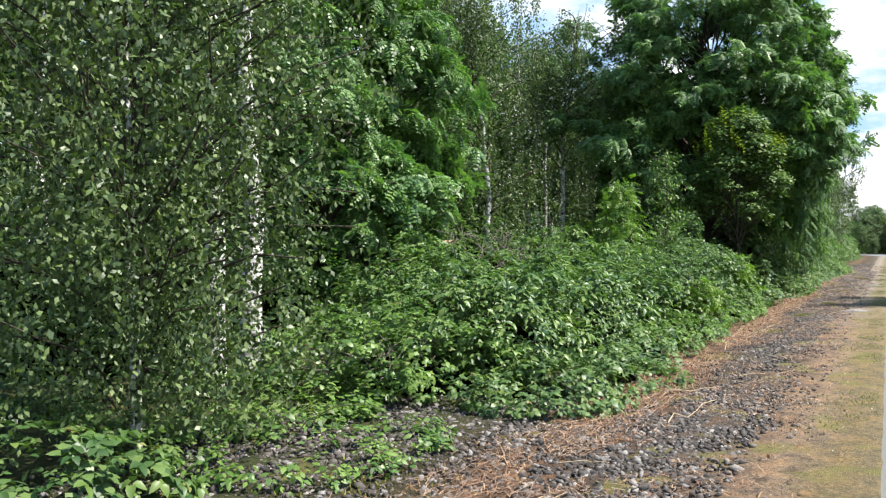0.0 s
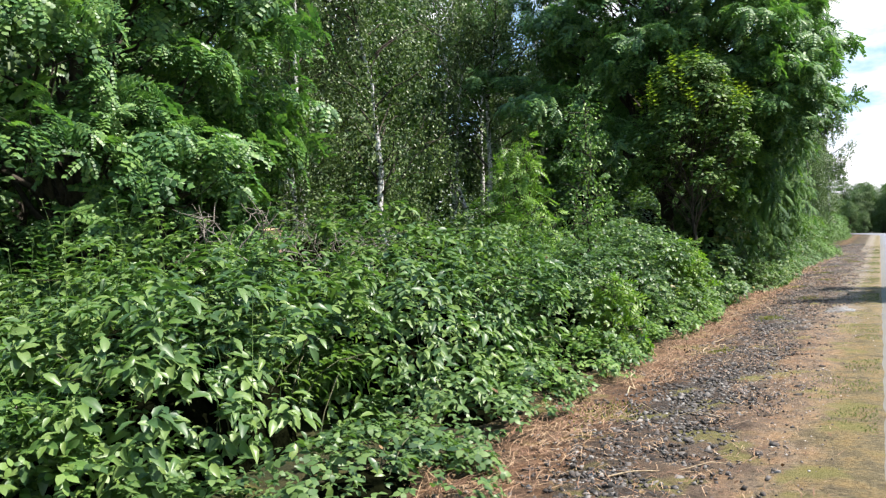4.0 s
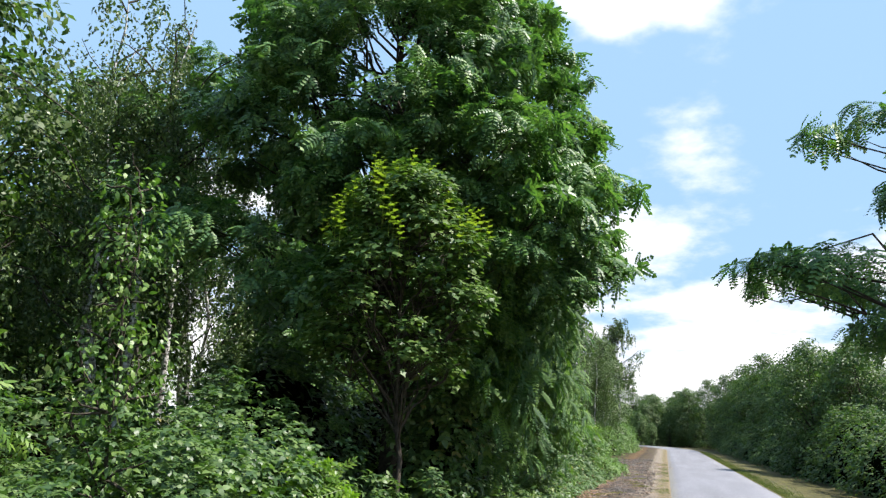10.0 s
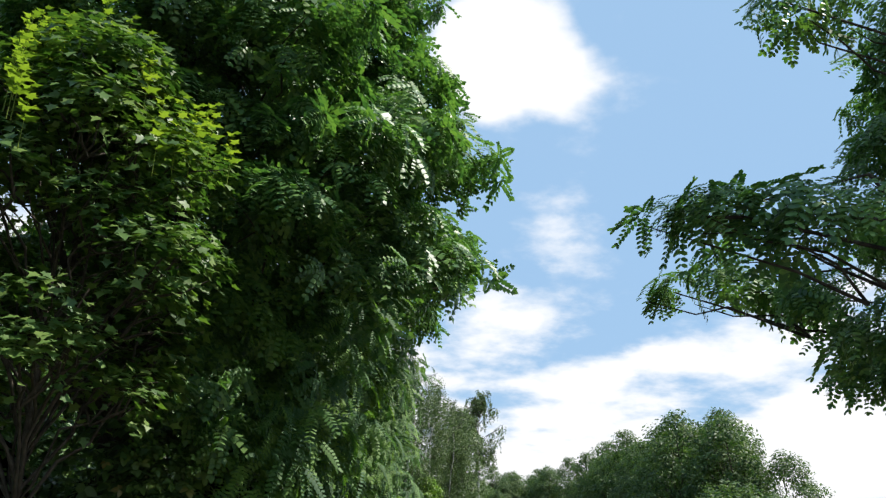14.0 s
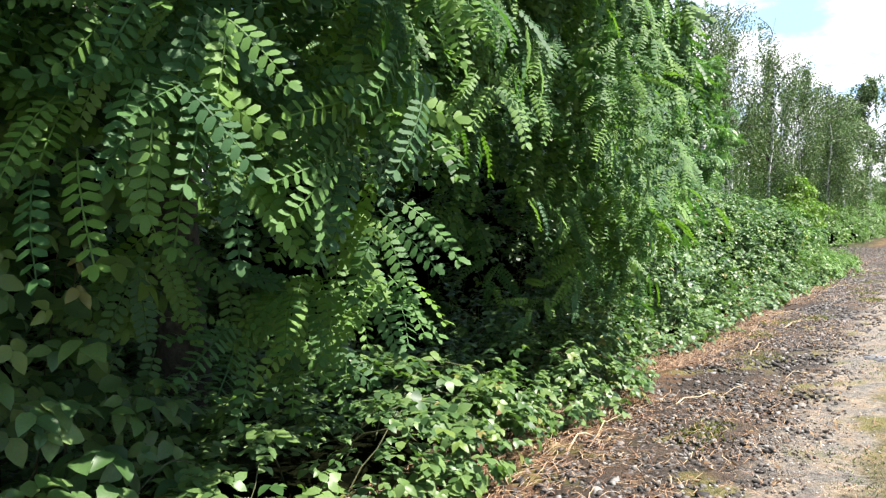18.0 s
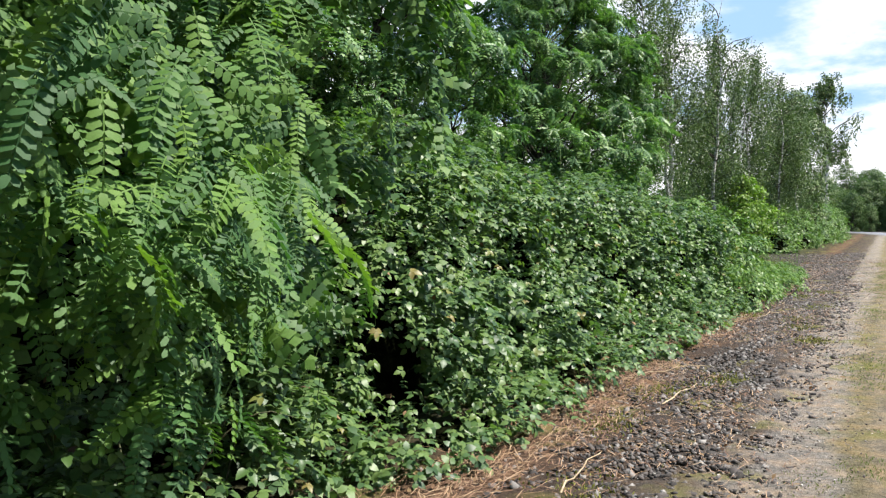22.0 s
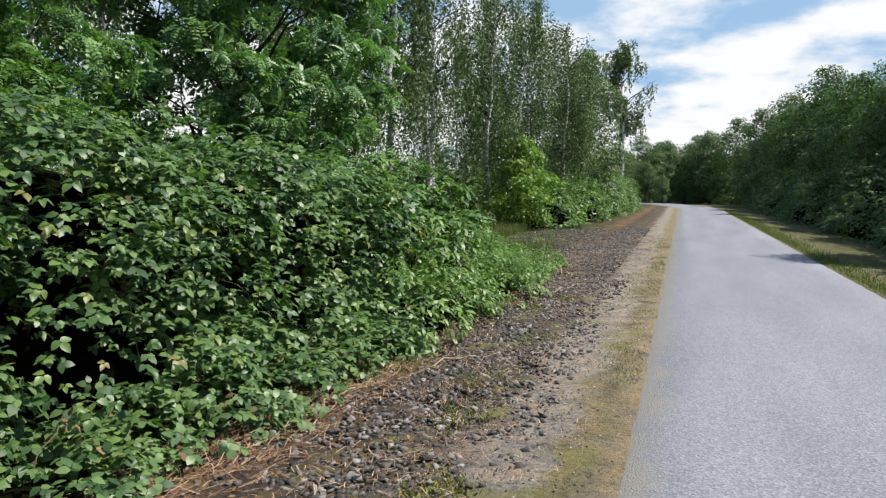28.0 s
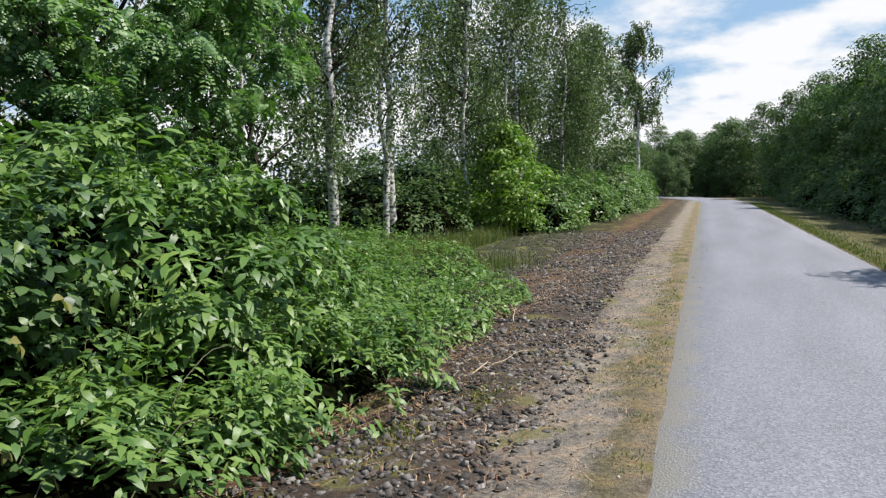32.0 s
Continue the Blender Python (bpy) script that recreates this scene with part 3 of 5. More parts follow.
def mound_points(rs, n, rx, ry, h, seed, depth=0.25, face=None, pw=2.6):
    """Points and outward normals on a lumpy mound (a squared half-ellipsoid on the ground, its middle at the origin)."""
    d = sphere_dirs(rs, n)
    d[:, 2] = np.abs(d[:, 2])
    if face is not None:
        keep = d[:, 0] * face[0] + d[:, 1] * face[1] + d[:, 2] * 0.8 > -0.35
        d = d[keep]
    s = (np.abs(d) ** pw).sum(1) ** (-1 / pw)
    q = d * s[:, None]
    P = q * (rx, ry, h)
    nrm = unit(np.sign(d) * np.abs(q) ** (pw - 1) / (rx, ry, h))
    lump = vnoise(P * 1.3, seed)
    P = P + nrm * (lump * min(0.42, 0.5 * h) - rs.random_sample(len(P)) ** 1.6 * depth)[:, None]
    P[:, 2] = np.maximum(P[:, 2], 0.02 + rs.random_sample(len(P)) * 0.1)
    return P, nrm


def clump_points(rs, n, rx, ry, h, seed, depth, face, pw, area):
    """Points and normals on many small domes of leaves that stand on a mound, with dark clefts between them."""
    cr = 0.2 if h > 0.7 else 0.12
    C, N = mound_points(rs, max(16, int(area / (cr * cr * 2.0))), rx, ry, h, seed, depth, face, pw)
    C -= N * cr * 0.5
    k = rs.randint(len(C), size=n)
    size = cr * rs.uniform(0.65, 1.45, len(C))[k]
    d = unit(N[k] * 1.0 + UP * 0.25 + rs.normal(0, 0.62, (n, 3)))
    P = C[k] + d * (size * (1 - 0.3 * rs.random_sample(n) ** 2))[:, None]
    deep = rs.random_sample(n) < 0.22            # leaves further in, seen through the gaps
    P -= N[k] * (deep * rs.uniform(0.12, min(0.55, 0.45 * h), n))[:, None]
    P[:, 2] = np.maximum(P[:, 2], 0.02 + rs.random_sample(n) * 0.08)
    return P, unit(d + 0.4 * N[k])


def leaves_on(rs, P, nrm, t, size, up=0.7, jit=0.55, droop=0.5, vary=0.3):
    m = len(P)
    n = unit(nrm * .8 + UP * up + rs.normal(0, jit, (m, 3)))
    d = unit(nrm * 0.6 - UP * droop + rs.normal(0, 0.7, (m, 3)))
    return scatter(t[0], t[1], P, frames_of(n, d), size * (1 + rs.uniform(-vary, vary, m)))


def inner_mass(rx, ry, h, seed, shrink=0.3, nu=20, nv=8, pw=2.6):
    """Closed core inside a mound; its near-black colour stands for the shade there."""
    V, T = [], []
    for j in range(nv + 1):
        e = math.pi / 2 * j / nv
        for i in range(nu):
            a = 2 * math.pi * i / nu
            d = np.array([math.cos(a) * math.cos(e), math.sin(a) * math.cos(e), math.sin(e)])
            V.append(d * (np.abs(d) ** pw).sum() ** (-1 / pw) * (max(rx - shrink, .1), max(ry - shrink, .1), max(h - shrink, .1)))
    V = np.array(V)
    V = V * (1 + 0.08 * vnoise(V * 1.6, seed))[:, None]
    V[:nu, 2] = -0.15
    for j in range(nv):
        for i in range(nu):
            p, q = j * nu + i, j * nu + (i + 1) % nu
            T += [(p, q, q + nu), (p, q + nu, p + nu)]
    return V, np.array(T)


def ground_z(x, y):
    """Height of the ground: flat lane, verges that fall a little."""
    d = max(-x, x - 3.0, 0.0)
    return -0.1 * min(d / 2.2, 1.0)


def stems_in(rs, n, rx, ry, h, r=0.0045, reach=1.0):
    out = []
    for _ in range(n):
        a = rs.uniform(0, 2 * np.pi)
        p = np.array([math.cos(a) * rx * 0.55, math.sin(a) * ry * 0.55, 0.0]) * rs.uniform(0.2, 1)
        b = a + rs.normal(0, 0.6)
        q = np.array([math.cos(b) * rx * rs.uniform(.7, 1.0), math.sin(b) * ry * rs.uniform(.7, 1.0), h * rs.uniform(0.25, 0.95)]) * reach
        out.append(tube(bent(rs, p, q, 0.3, 11, 0.008), np.linspace(r * 1.3, r * 0.4, 11), 4))
    return join(out)


def bush(name, label, x, y, rx, ry, h, leaf, mat, size, dens, seed, category="bush", group="", face=(1, 0), singles=0, one=None, one_mat=None,
         depth=0.55, up=1.05, pw=2.6, rz=0.0, shoots=0, shrink=0.72, hole=None, dead=0, undercut=0.0):
    """Low dense bush: stems, a near-black core for the shade inside, a coat of leaves, and the leaves nearest to the
    lane singly.
    """
    rs = np.random.RandomState(seed)
    e = thing(name, x, y, ground_z(x, y), label, category, group)
    e.matrix_world = pose(x, y, ground_z(x, y), 0, 0, rz)
    area = 2 * math.pi * ((rx * ry) ** 1.6 / 3 + (rx * h) ** 1.6 / 3 + (ry * h) ** 1.6 / 3) ** (1 / 1.6)
    depth = min(depth, h * .5)
    P, nrm = clump_points(rs, int(area * dens * 0.92), rx, ry, h, seed, depth, face, pw, area)
    gap = vnoise(P * 2.3, seed + 3.0) + 0.35 * vnoise(P * 6.1, seed + 9.0)
    keep = gap > -0.3                            # ragged gaps through to the near-black core
    if hole is not None:
        keep &= (((P - np.array(hole[:3])) / np.array(hole[3:])) ** 2).sum(1) > rs.uniform(.7, 1.2, len(P))
    P, nrm = P[keep], nrm[keep]
    if undercut:                                 # the foot stands back under the overhanging leaves
        P[:, :2] *= (1 - undercut * (1 - np.clip(P[:, 2] / (0.6 * h), 0, 1)))[:, None]
    pieces = [leaves_on(rs, P, nrm, leaf, size, up, .42, .35, .45)]
    for _ in range(shoots):                      # upright shoots that break the outline
        k = rs.randint(len(P))
        if nrm[k, 2] < 0.35:
            continue
        m = rs.randint(7, 13)
        hh = rs.uniform(0.2, 0.65)
        s = np.linspace(0, 1, m)[:, None]
        Q = P[k] + UP * hh * s + rs.normal(0, 0.12, 3) * s * s
        az = rs.uniform(0, 6.3) + np.arange(m) * 2.4
        out = np.stack([np.cos(az), np.sin(az), np.full(m, 0.35)], 1)
        pieces.append(scatter(leaf[0], leaf[1], Q, frames_of(out * (-.5, -.5, 1) + UP, out), size * rs.uniform(.6, 1.0, m)))
        pieces.append(tube(np.concatenate([P[k:k + 1] - UP * .15, Q[-1:]]), [0.004, 0.002], 3))
    V, T = join(pieces)
    coat = part("foliage", np_mesh(name + "_foliage", V, T, mat), e)
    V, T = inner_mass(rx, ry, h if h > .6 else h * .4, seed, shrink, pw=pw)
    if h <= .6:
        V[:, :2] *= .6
    # the near-black core, set back a little, paints the hollow's shade
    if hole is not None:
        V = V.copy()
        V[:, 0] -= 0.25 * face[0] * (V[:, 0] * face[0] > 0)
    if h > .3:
        part("inner_thicket", np_mesh(name + "_inner", V, T, INNER, True), e, "near-black core that stands for the shaded inside")
    V, T = stems_in(rs, 12 if h > .55 else 4, rx, ry, h * (.85 if h > .55 else .5))
    tagged(part("stem_tangle", np_mesh(name + "_stems", V, T, STEM), e, "thin arching green and brown canes"), kind="stuff")
    if dead:
        k = rs.choice(len(P), dead)
        V, T = leaves_on(rs, P[k], nrm[k], T_SIMPLE, 0.07, 0.2, .8, .8)
        part("withered_foliage", np_mesh(name + "_withered", V, T, DEADLEAF), e, "withered brown leaves and flower heads")
    if singles:
        P, nrm = mound_points(rs, singles * 6, rx, ry, h, seed, 0.03, face, pw)
        if hole is not None:
            clear = (((P - np.array(hole[:3])) / np.array(hole[3:])) ** 2).sum(1) > 1.1
            P, nrm = P[clear], nrm[clear]
        if undercut:
            P[:, :2] *= (1 - undercut * (1 - np.clip(P[:, 2] / (0.6 * h), 0, 1)))[:, None]
        keep = np.argsort(-(P[:, 0] * face[0] + P[:, 1] * face[1]) + np.abs(P[:, 2] - 0.6 * h) * 0.5 + rs.normal(0, .4, len(P)))[:singles]
        n = unit(nrm + UP * up + rs.normal(0, .45, nrm.shape))
        d = unit(nrm * .6 - UP * .5 + rs.normal(0, .6, nrm.shape))
        R = frames_of(n, d)
        me = SINGLE.setdefault((id(one[0]), one_mat.name), None) or np_mesh("leaf", one[0], one[1], one_mat)
        SINGLE[(id(one[0]), one_mat.name)] = me
        for k in keep:
            ob = new("leaf", me)
            ob.parent = coat
            s = size * 0.95 * rs.uniform(.55, 1.25)
            ob.matrix_basis = Matrix.Translation(P[k] + nrm[k] * 0.03) @ Matrix(R[k].tolist()).to_4x4() @ Matrix.Diagonal((s * rs.uniform(.8, 1.1), s, s * rs.uniform(.6, 1.6), 1))
    return e


SINGLE = {}


def finish_tree(e, name, trunk, pb, pl, bark, mat, far):
    """Trunk, limbs and crown under the tree; a tree deep in the wood has its limbs in the trunk's mesh."""
    if far:
        V, T = join([trunk] + pb)
        part("trunk", np_mesh(name + "_trunk", V, T, bark, True), e)
    else:
        part("trunk", np_mesh(name + "_trunk", *trunk, bark, True), e)
        for k in range(min(60, len(pb))):
            part("limb", np_mesh(name + "_limb", *pb[k], bark, True), e)
        if len(pb) > 60:
            tagged(part("branchwork", np_mesh(name + "_branchwork", *join(pb[60:]), bark), e), kind="stuff")
    V, T = join(pl)
    return part("crown", np_mesh(name + "_crown", V, T, mat), e)


def tree(name, label, x, y, h, r, leaf, mat, size, per, clumps, seed, base=0.25, trunk_r=0.12, bark=None, lean=(0, 0), category="tree", group="",
         flat=0.75, clump_r=0.9, shape=1.0, droop=0.6, up=0.6, far=False, twigs=3, extra=(), boughs=(), hidden=None, floor=0.0, dome=False, keep_in=0.25):
    """Broad-leaved tree: tapered trunk, a limb to every clump, clumps of leaves with gaps between them."""
    rs = np.random.RandomState(seed)
    bark = bark or BARK
    e = thing(name, x, y, ground_z(x, y), label, category, group)
    top = np.array([lean[0], lean[1], h * 0.93])
    n = 9
    s = np.linspace(0, 1, n)[:, None]
    spine = top * s + np.concatenate([np.zeros((2, 3)), rs.normal(0, 0.018 * h, (n - 2, 3)) * (1, 1, 0)])
    spine[0, 2] = -0.1
    spine_mesh = tube(spine, trunk_r * (1 - 0.9 * s[:, 0]) * np.where(s[:, 0] < .02, 1.35, 1), 9)
    pl, pb = list(extra), []
    for k in range(clumps):
        f = base + (1 - base) * ((k + rs.random_sample()) / clumps)
        f = max(f, floor)
        prof = math.sin(math.pi * min(max((f - base) / (1 - base), 0.0) ** 0.75 * 0.86 + 0.16, 1.0)) ** shape
        a = k * 2.4 + rs.normal(0, 0.4)
        rad = r * prof * math.sqrt(rs.uniform(keep_in, 1.0))
        z = f * h
        axis = top * min(z / top[2], 1)
        c = np.array([axis[0] + math.cos(a) * rad, axis[1] + math.sin(a) * rad, z])
        cr = clump_r * rs.uniform(0.7, 1.25)
        if k < len(boughs):
            c, cr, z = np.array(boughs[k][:3]), boughs[k][3], boughs[k][2]
            rad = math.hypot(c[0], c[1]) * 0.5
        st = max(z - rad * 0.8 - 0.3, base * h * 0.6)
        ax = np.array([np.interp(st, spine[:, 2], spine[:, 0]), np.interp(st, spine[:, 2], spine[:, 1]), min(st, top[2])])
        br = trunk_r * (1 - 0.85 * st / h) * (0.22 if k < len(boughs) else 0.45)
        bits = [tube(bent(rs, ax, c, 0.1, 5, 0.05), np.linspace(br, 0.008, 5), 5)]
        for _ in range(twigs):
            bits.append(tube(bent(rs, c * .75 + ax * .25, c + sphere_dirs(rs, 1)[0] * cr * (1, 1, flat) * .9, 0.05, 4), [br * .4 + .004, .012, .008, .004], 4))
        pb.append(join(bits))
        m = int(per * (cr / clump_r) ** 2) if k >= len(boughs) else max(int(per * (cr / clump_r) ** 1.6), 7)
        d = sphere_dirs(rs, m)
        if dome:                                 # leaves in a rounded cap over the clump, few beneath it
            d[:, 2] = np.where(rs.random_sample(m) < 0.7, np.abs(d[:, 2]), d[:, 2])
            d = unit(d + 0.35 * unit((c - axis) * (1, 1, 0) + 1e-6))
        lump = 1 + 0.3 * vnoise(d * 2.0 + c, seed)
        P = c + d * (rs.random_sample(m) ** (0.33 if dome else 0.45))[:, None] * cr * (1, 1, flat) * lump[:, None]
        P[:, 2] = np.maximum(P[:, 2], 0.1)
        outw = unit(d + 0.6 * unit(c - axis + 1e-6))
        use = leaf
        if hidden is not None and k >= len(boughs) and c[0] * hidden[0] < hidden[1]:      # the side away from the lane is coarser
            use, P, outw = T_TUFT_MIN, P[::2], outw[::2]
        pl.append(leaves_on(rs, P, outw, use, size, up, 0.5, droop))
    finish_tree(e, name, spine_mesh, pb, pl, bark, mat, far)
    return e


def birch(name, label, x, y, h, r, seed, strands=260, per=22, leaf_size=0.065, base=0.3, trunk_r=0.11, trunks=1, group="birches", lean=0.3, leaf=None, far=False, hang=1.0):
    """Weeping birch: white trunk, thin rising limbs, strands of small leaves that hang from them."""
    rs = np.random.RandomState(seed)
    leaf = leaf or T_FLAT
    e = thing(name, x, y, ground_z(x, y), label, "birch tree", group)
    pl, pb = [], []
    for q in range(trunks):
        off = np.array([rs.normal(0, .35), rs.normal(0, .35), 0]) if q else np.zeros(3)
        top = off + np.array([rs.normal(0, lean), rs.normal(0, lean), h * (0.97 if q == 0 else rs.uniform(.75, .95))])
        s = np.linspace(0, 1, 10)[:, None]
        spine = off + (top - off) * s
        spine[2:] += rs.normal(0, 0.008 * h, (8, 3)) * (1, 1, 0)
        spine[0, 2] = -0.1
        tr = trunk_r * (1 if q == 0 else 0.75)
        part("trunk", np_mesh(name + "_trunk", *tube(spine, tr * (1 - 0.92 * s[:, 0]), 10), BIRCH_BARK, True), e)
        for k in range(max(14, strands // (14 * trunks))):
            f = base + (0.97 - base) * rs.random_sample() ** 0.9
            p = np.array([np.interp(f, s[:, 0], spine[:, i]) for i in range(3)])
            a = rs.uniform(0, 2 * np.pi)
            ln = r * (0.35 + 0.75 * math.sin(math.pi * min(1, (f - base) / (1 - base) * .8 + .2))) * rs.uniform(.6, 1.1)
            q1 = p + np.array([math.cos(a) * ln, math.sin(a) * ln, ln * rs.uniform(.3, .9)])
            bp = bent(rs, p, q1, 0.12, 5, .04)
            pb.append(tube(bp, np.linspace(tr * .28, .006, 5), 4))
            for _ in range(strands // max(14, strands // (14 * trunks)) // trunks):
                u = rs.uniform(.25, 1)
                st = np.array([np.interp(u, np.linspace(0, 1, 5), bp[:, i]) for i in range(3)]) + rs.normal(0, .12, 3)
                L = rs.uniform(.5, 1.6) * min(1, h / 7) * hang
                L = min(L, max(st[2] - 0.3, .2))
                m = max(4, int(per * L))
                w = rs.random_sample(m)[:, None]
                sw = rs.normal(0, .13, 2)
                P = st + np.concatenate([sw * w * w * L + rs.normal(0, .06, (m, 2)), -L * w], 1)
                pl.append(leaves_on(rs, P, unit(rs.normal(size=(m, 3)) * (1, 1, .4)), leaf, leaf_size, 0.35, .5, 0.9))
    for k in range(0 if far else min(14, len(pb))):
        part("limb", np_mesh(name + "_limb", *pb[k], BARK, True), e)
    tagged(part("branchwork", np_mesh(name + "_branchwork", *join(pb if far else pb[13:]), BARK), e), kind="stuff")
    part("crown", np_mesh(name + "_crown", *join(pl), LEAF_BIRCH), e)
    return e

# ---- ground and lane ----
def axis_steps(fine, step, far):
    a = list(np.arange(fine[0], fine[1] + step / 2, step))
    lo, hi, g = a[0], a[-1], step
    low, high = [], []
    while lo > -far:
        g *= 1.6; lo -= g; low.append(lo)
    g = step
    while hi < far:
        g *= 1.6; hi += g; high.append(hi)
    return np.array(low[::-1] + a + high)


def make_ground():
    rs = np.random.RandomState(2)
    xs, ys = axis_steps((-7, 9), 0.1, 1500), axis_steps((-3, 70), 0.12, 1500)
    X, Y = np.meshgrid(xs, ys)
    d = np.maximum(np.maximum(-X, X - 3.0), 0)
    rough = rs.normal(0, 1, X.shape)
    soft = (rough + np.roll(rough, 1, 0) + np.roll(rough, 1, 1) + np.roll(rough, (1, 1), (0, 1)) + np.roll(rough, 2, 0) + np.roll(rough, 2, 1)) / 2.4
    Z = -0.1 * np.minimum(d / 2.2, 1) + (0.008 * soft + 0.004 * rough) * np.minimum(d * 1.2, 1)
    Z = np.where((X > 0.2) & (X < 3.0), -0.06, Z)
    V = np.stack([X, Y, Z], -1).reshape(-1, 3)
    nx = len(xs)
    i, j = np.meshgrid(np.arange(nx - 1), np.arange(len(ys) - 1))
    p = (j * nx + i).ravel()
    ob = new("ground", np_mesh("ground", V, np.stack([p, p + 1, p + nx + 1, p + nx], 1), GROUND, True))
    tagged(ob, "sandy verge with dark soil, moss and dry litter", "ground", kind="structure")


def lane_mid(s):
    """Middle line of the lane: straight, then bending to the left."""
    if s < 96:
        return 1.6, s, 0.0
    a = min((s - 96) / 75.0, 1.35)
    x, y = 1.6 - 75 * (1 - math.cos(a)), 96 + 75 * math.sin(a)
    return x, y, a


def make_road():
    rows, uv = [], []
    ss = np.concatenate([np.arange(-60, -4, 4), np.arange(-4, 60, 0.25), np.arange(60, 200, 1.5)])
    cols = np.array([-1.52, -1.46, -1.0, 0, 1.0, 1.46, 1.52])
    zz = np.array([-0.07, 0.004, 0.012, 0.02, 0.012, 0.004, -0.07])
    rs = np.random.RandomState(3)
    for s in ss:
        x, y, a = lane_mid(s)
        c = cols.copy()
        c[:2] += rs.normal(0, .006); c[-2:] += rs.normal(0, .006)
        rows.append(np.stack([x + c * math.cos(a), y + c * math.sin(a), zz], 1))
        uv.append(np.stack([cols, np.full(7, s)], 1))
    V = np.concatenate(rows); U = np.concatenate(uv)
    i, j = np.meshgrid(np.arange(6), np.arange(len(ss) - 1))
    p = (j * 7 + i).ravel()
    F = np.stack([p, p + 1, p + 8, p + 7], 1)
    me = np_mesh("road", V, F, ROAD, True)
    lay = me.uv_layers.new(name="UVMap")
    lay.data.foreach_set("uv", U[F.ravel()].astype(np.float32).ravel())
    tagged(new("road", me), "pale grey asphalt lane with sandy worn edges", "road", kind="structure")


make_ground()
make_road()

# ---- hedge in front of the robinia ----
BR = "sprawling bramble thicket with sunlit green leaves beside the verge"
SH = dict(one=T_BRAMBLE5, one_mat=LEAF_BRAMBLE_ONE)
SD = dict(one=T_DOGWOOD, one_mat=LEAF_DOGWOOD_ONE)
bush("bramble_bush", "low bramble with bright toothed leaves at the ballast", -4.6, 3.5, 1.1, 0.85, 0.55, T_BRAMBLE, LEAF_BRAMBLE, 0.15, 190, 11, singles=110, **SH)
bush("bramble_bush", BR, -5.0, 8.6, 1.7, 1.4, 1.0, T_BRAMBLE, LEAF_HERB, 0.11, 300, 12, shoots=40, face=(.6, -.6), singles=60, **SH)
bush("bramble_bush", "low creeping bramble over dark gravel", -3.3, 8.4, 1.1, 0.9, 0.4, T_BRAMBLE, LEAF_BRAMBLE, 0.11, 320, 22, face=(.6, -.6), singles=60, **SH)
bush("dogwood_bush", "dense dogwood bush with a dark hollow between its leaves", -4.2, 10.1, 1.4, 1.6, 1.45, T_DOGWOOD, LEAF_DOGWOOD, 0.105, 640, 13, shoots=70, undercut=.1, face=(.8, -.5),
     hole=(1.1, 0.45, 0.55, 0.9, 0.9, 0.46), singles=220, **SD)
bush("dogwood_bush", "tall leafy dogwood behind the bramble hedge", -5.9, 11.4, 1.4, 2.0, 1.65, T_DOGWOOD, LEAF_DOGWOOD, 0.105, 420, 14, shoots=90, undercut=.1, face=(.8, -.4), singles=80, **SD)
bush("dogwood_bush", "leafy dogwood with upright shoots in the hedge", -4.3, 13.2, 1.5, 1.9, 1.6, T_DOGWOOD, LEAF_DOGWOOD, 0.105, 560, 15, shoots=110, undercut=.1, face=(.8, -.4), singles=200, **SD)
bush("bramble_bush", BR, -4.0, 16.3, 1.5, 2.0, 1.45, T_BRAMBLE, LEAF_BRAMBLE, 0.105, 430, 16, shoots=50, face=(.8, -.4), singles=200, dead=60, **SH)
bush("bramble_bush", BR, -4.4, 19.4, 1.9, 1.9, 1.7, T_BRAMBLE, LEAF_BRAMBLE, 0.105, 430, 17, shoots=40, face=(.8, -.4), singles=120, **SH)
bush("bramble_bush", BR, -4.7, 22.0, 1.5, 1.7, 1.95, T_BRAMBLE, LEAF_BRAMBLE, 0.11, 380, 31, shoots=40, face=(.8, -.4))
bush("bramble_bush", "low shaded bramble under the robinia", -3.7, 22.6, 1.3, 1.9, 0.85, T_BRAMBLE, LEAF_BRAMBLE, 0.12, 330, 18, face=(.8, -.4), singles=120, **SH)
bush("bramble_bush", "bramble that climbs into the shaded maple and robinia", -3.5, 26.1, 0.8, 0.8, 2.5, T_BRAMBLE3, LEAF_BRAMBLE, 0.19, 150, 23, face=(.7, -.6), singles=200, **SH)
bush("bramble_bush", "low shaded bramble under the robinia", -3.1, 27.7, 1.1, 2.1, 0.62, T_BRAMBLE, LEAF_BRAMBLE, 0.13, 330, 19, singles=200, dead=30, **SH)
bush("bramble_bush", "shaded bramble in the dark under the robinia", -4.6, 28.4, 1.2, 1.8, 0.6, T_BRAMBLE, LEAF_BRAMBLE, 0.13, 200, 28)
bush("bramble_bush", "shaded bramble in the dark under the robinia", -6.6, 27.0, 1.6, 2.4, 0.9, T_BRAMBLE, LEAF_BRAMBLE, 0.13, 150, 29)
bush("bramble_bush", "low shaded bramble under the robinia", -2.9, 30.3, 0.9, 1.3, 0.65, T_BRAMBLE, LEAF_BRAMBLE, 0.12, 330, 32, singles=80, **SH)
# two bushes added to close off the bright wood behind the robinia's hollow
bush("elder_bush", "tall bush added behind the robinia, keeps its hollow dark", -7.0, 27.8, 1.2, 3.2, 3.2, T_SIMPLE, LEAF_DOGWOOD, 0.13, 240, 20, face=None, shrink=.65)
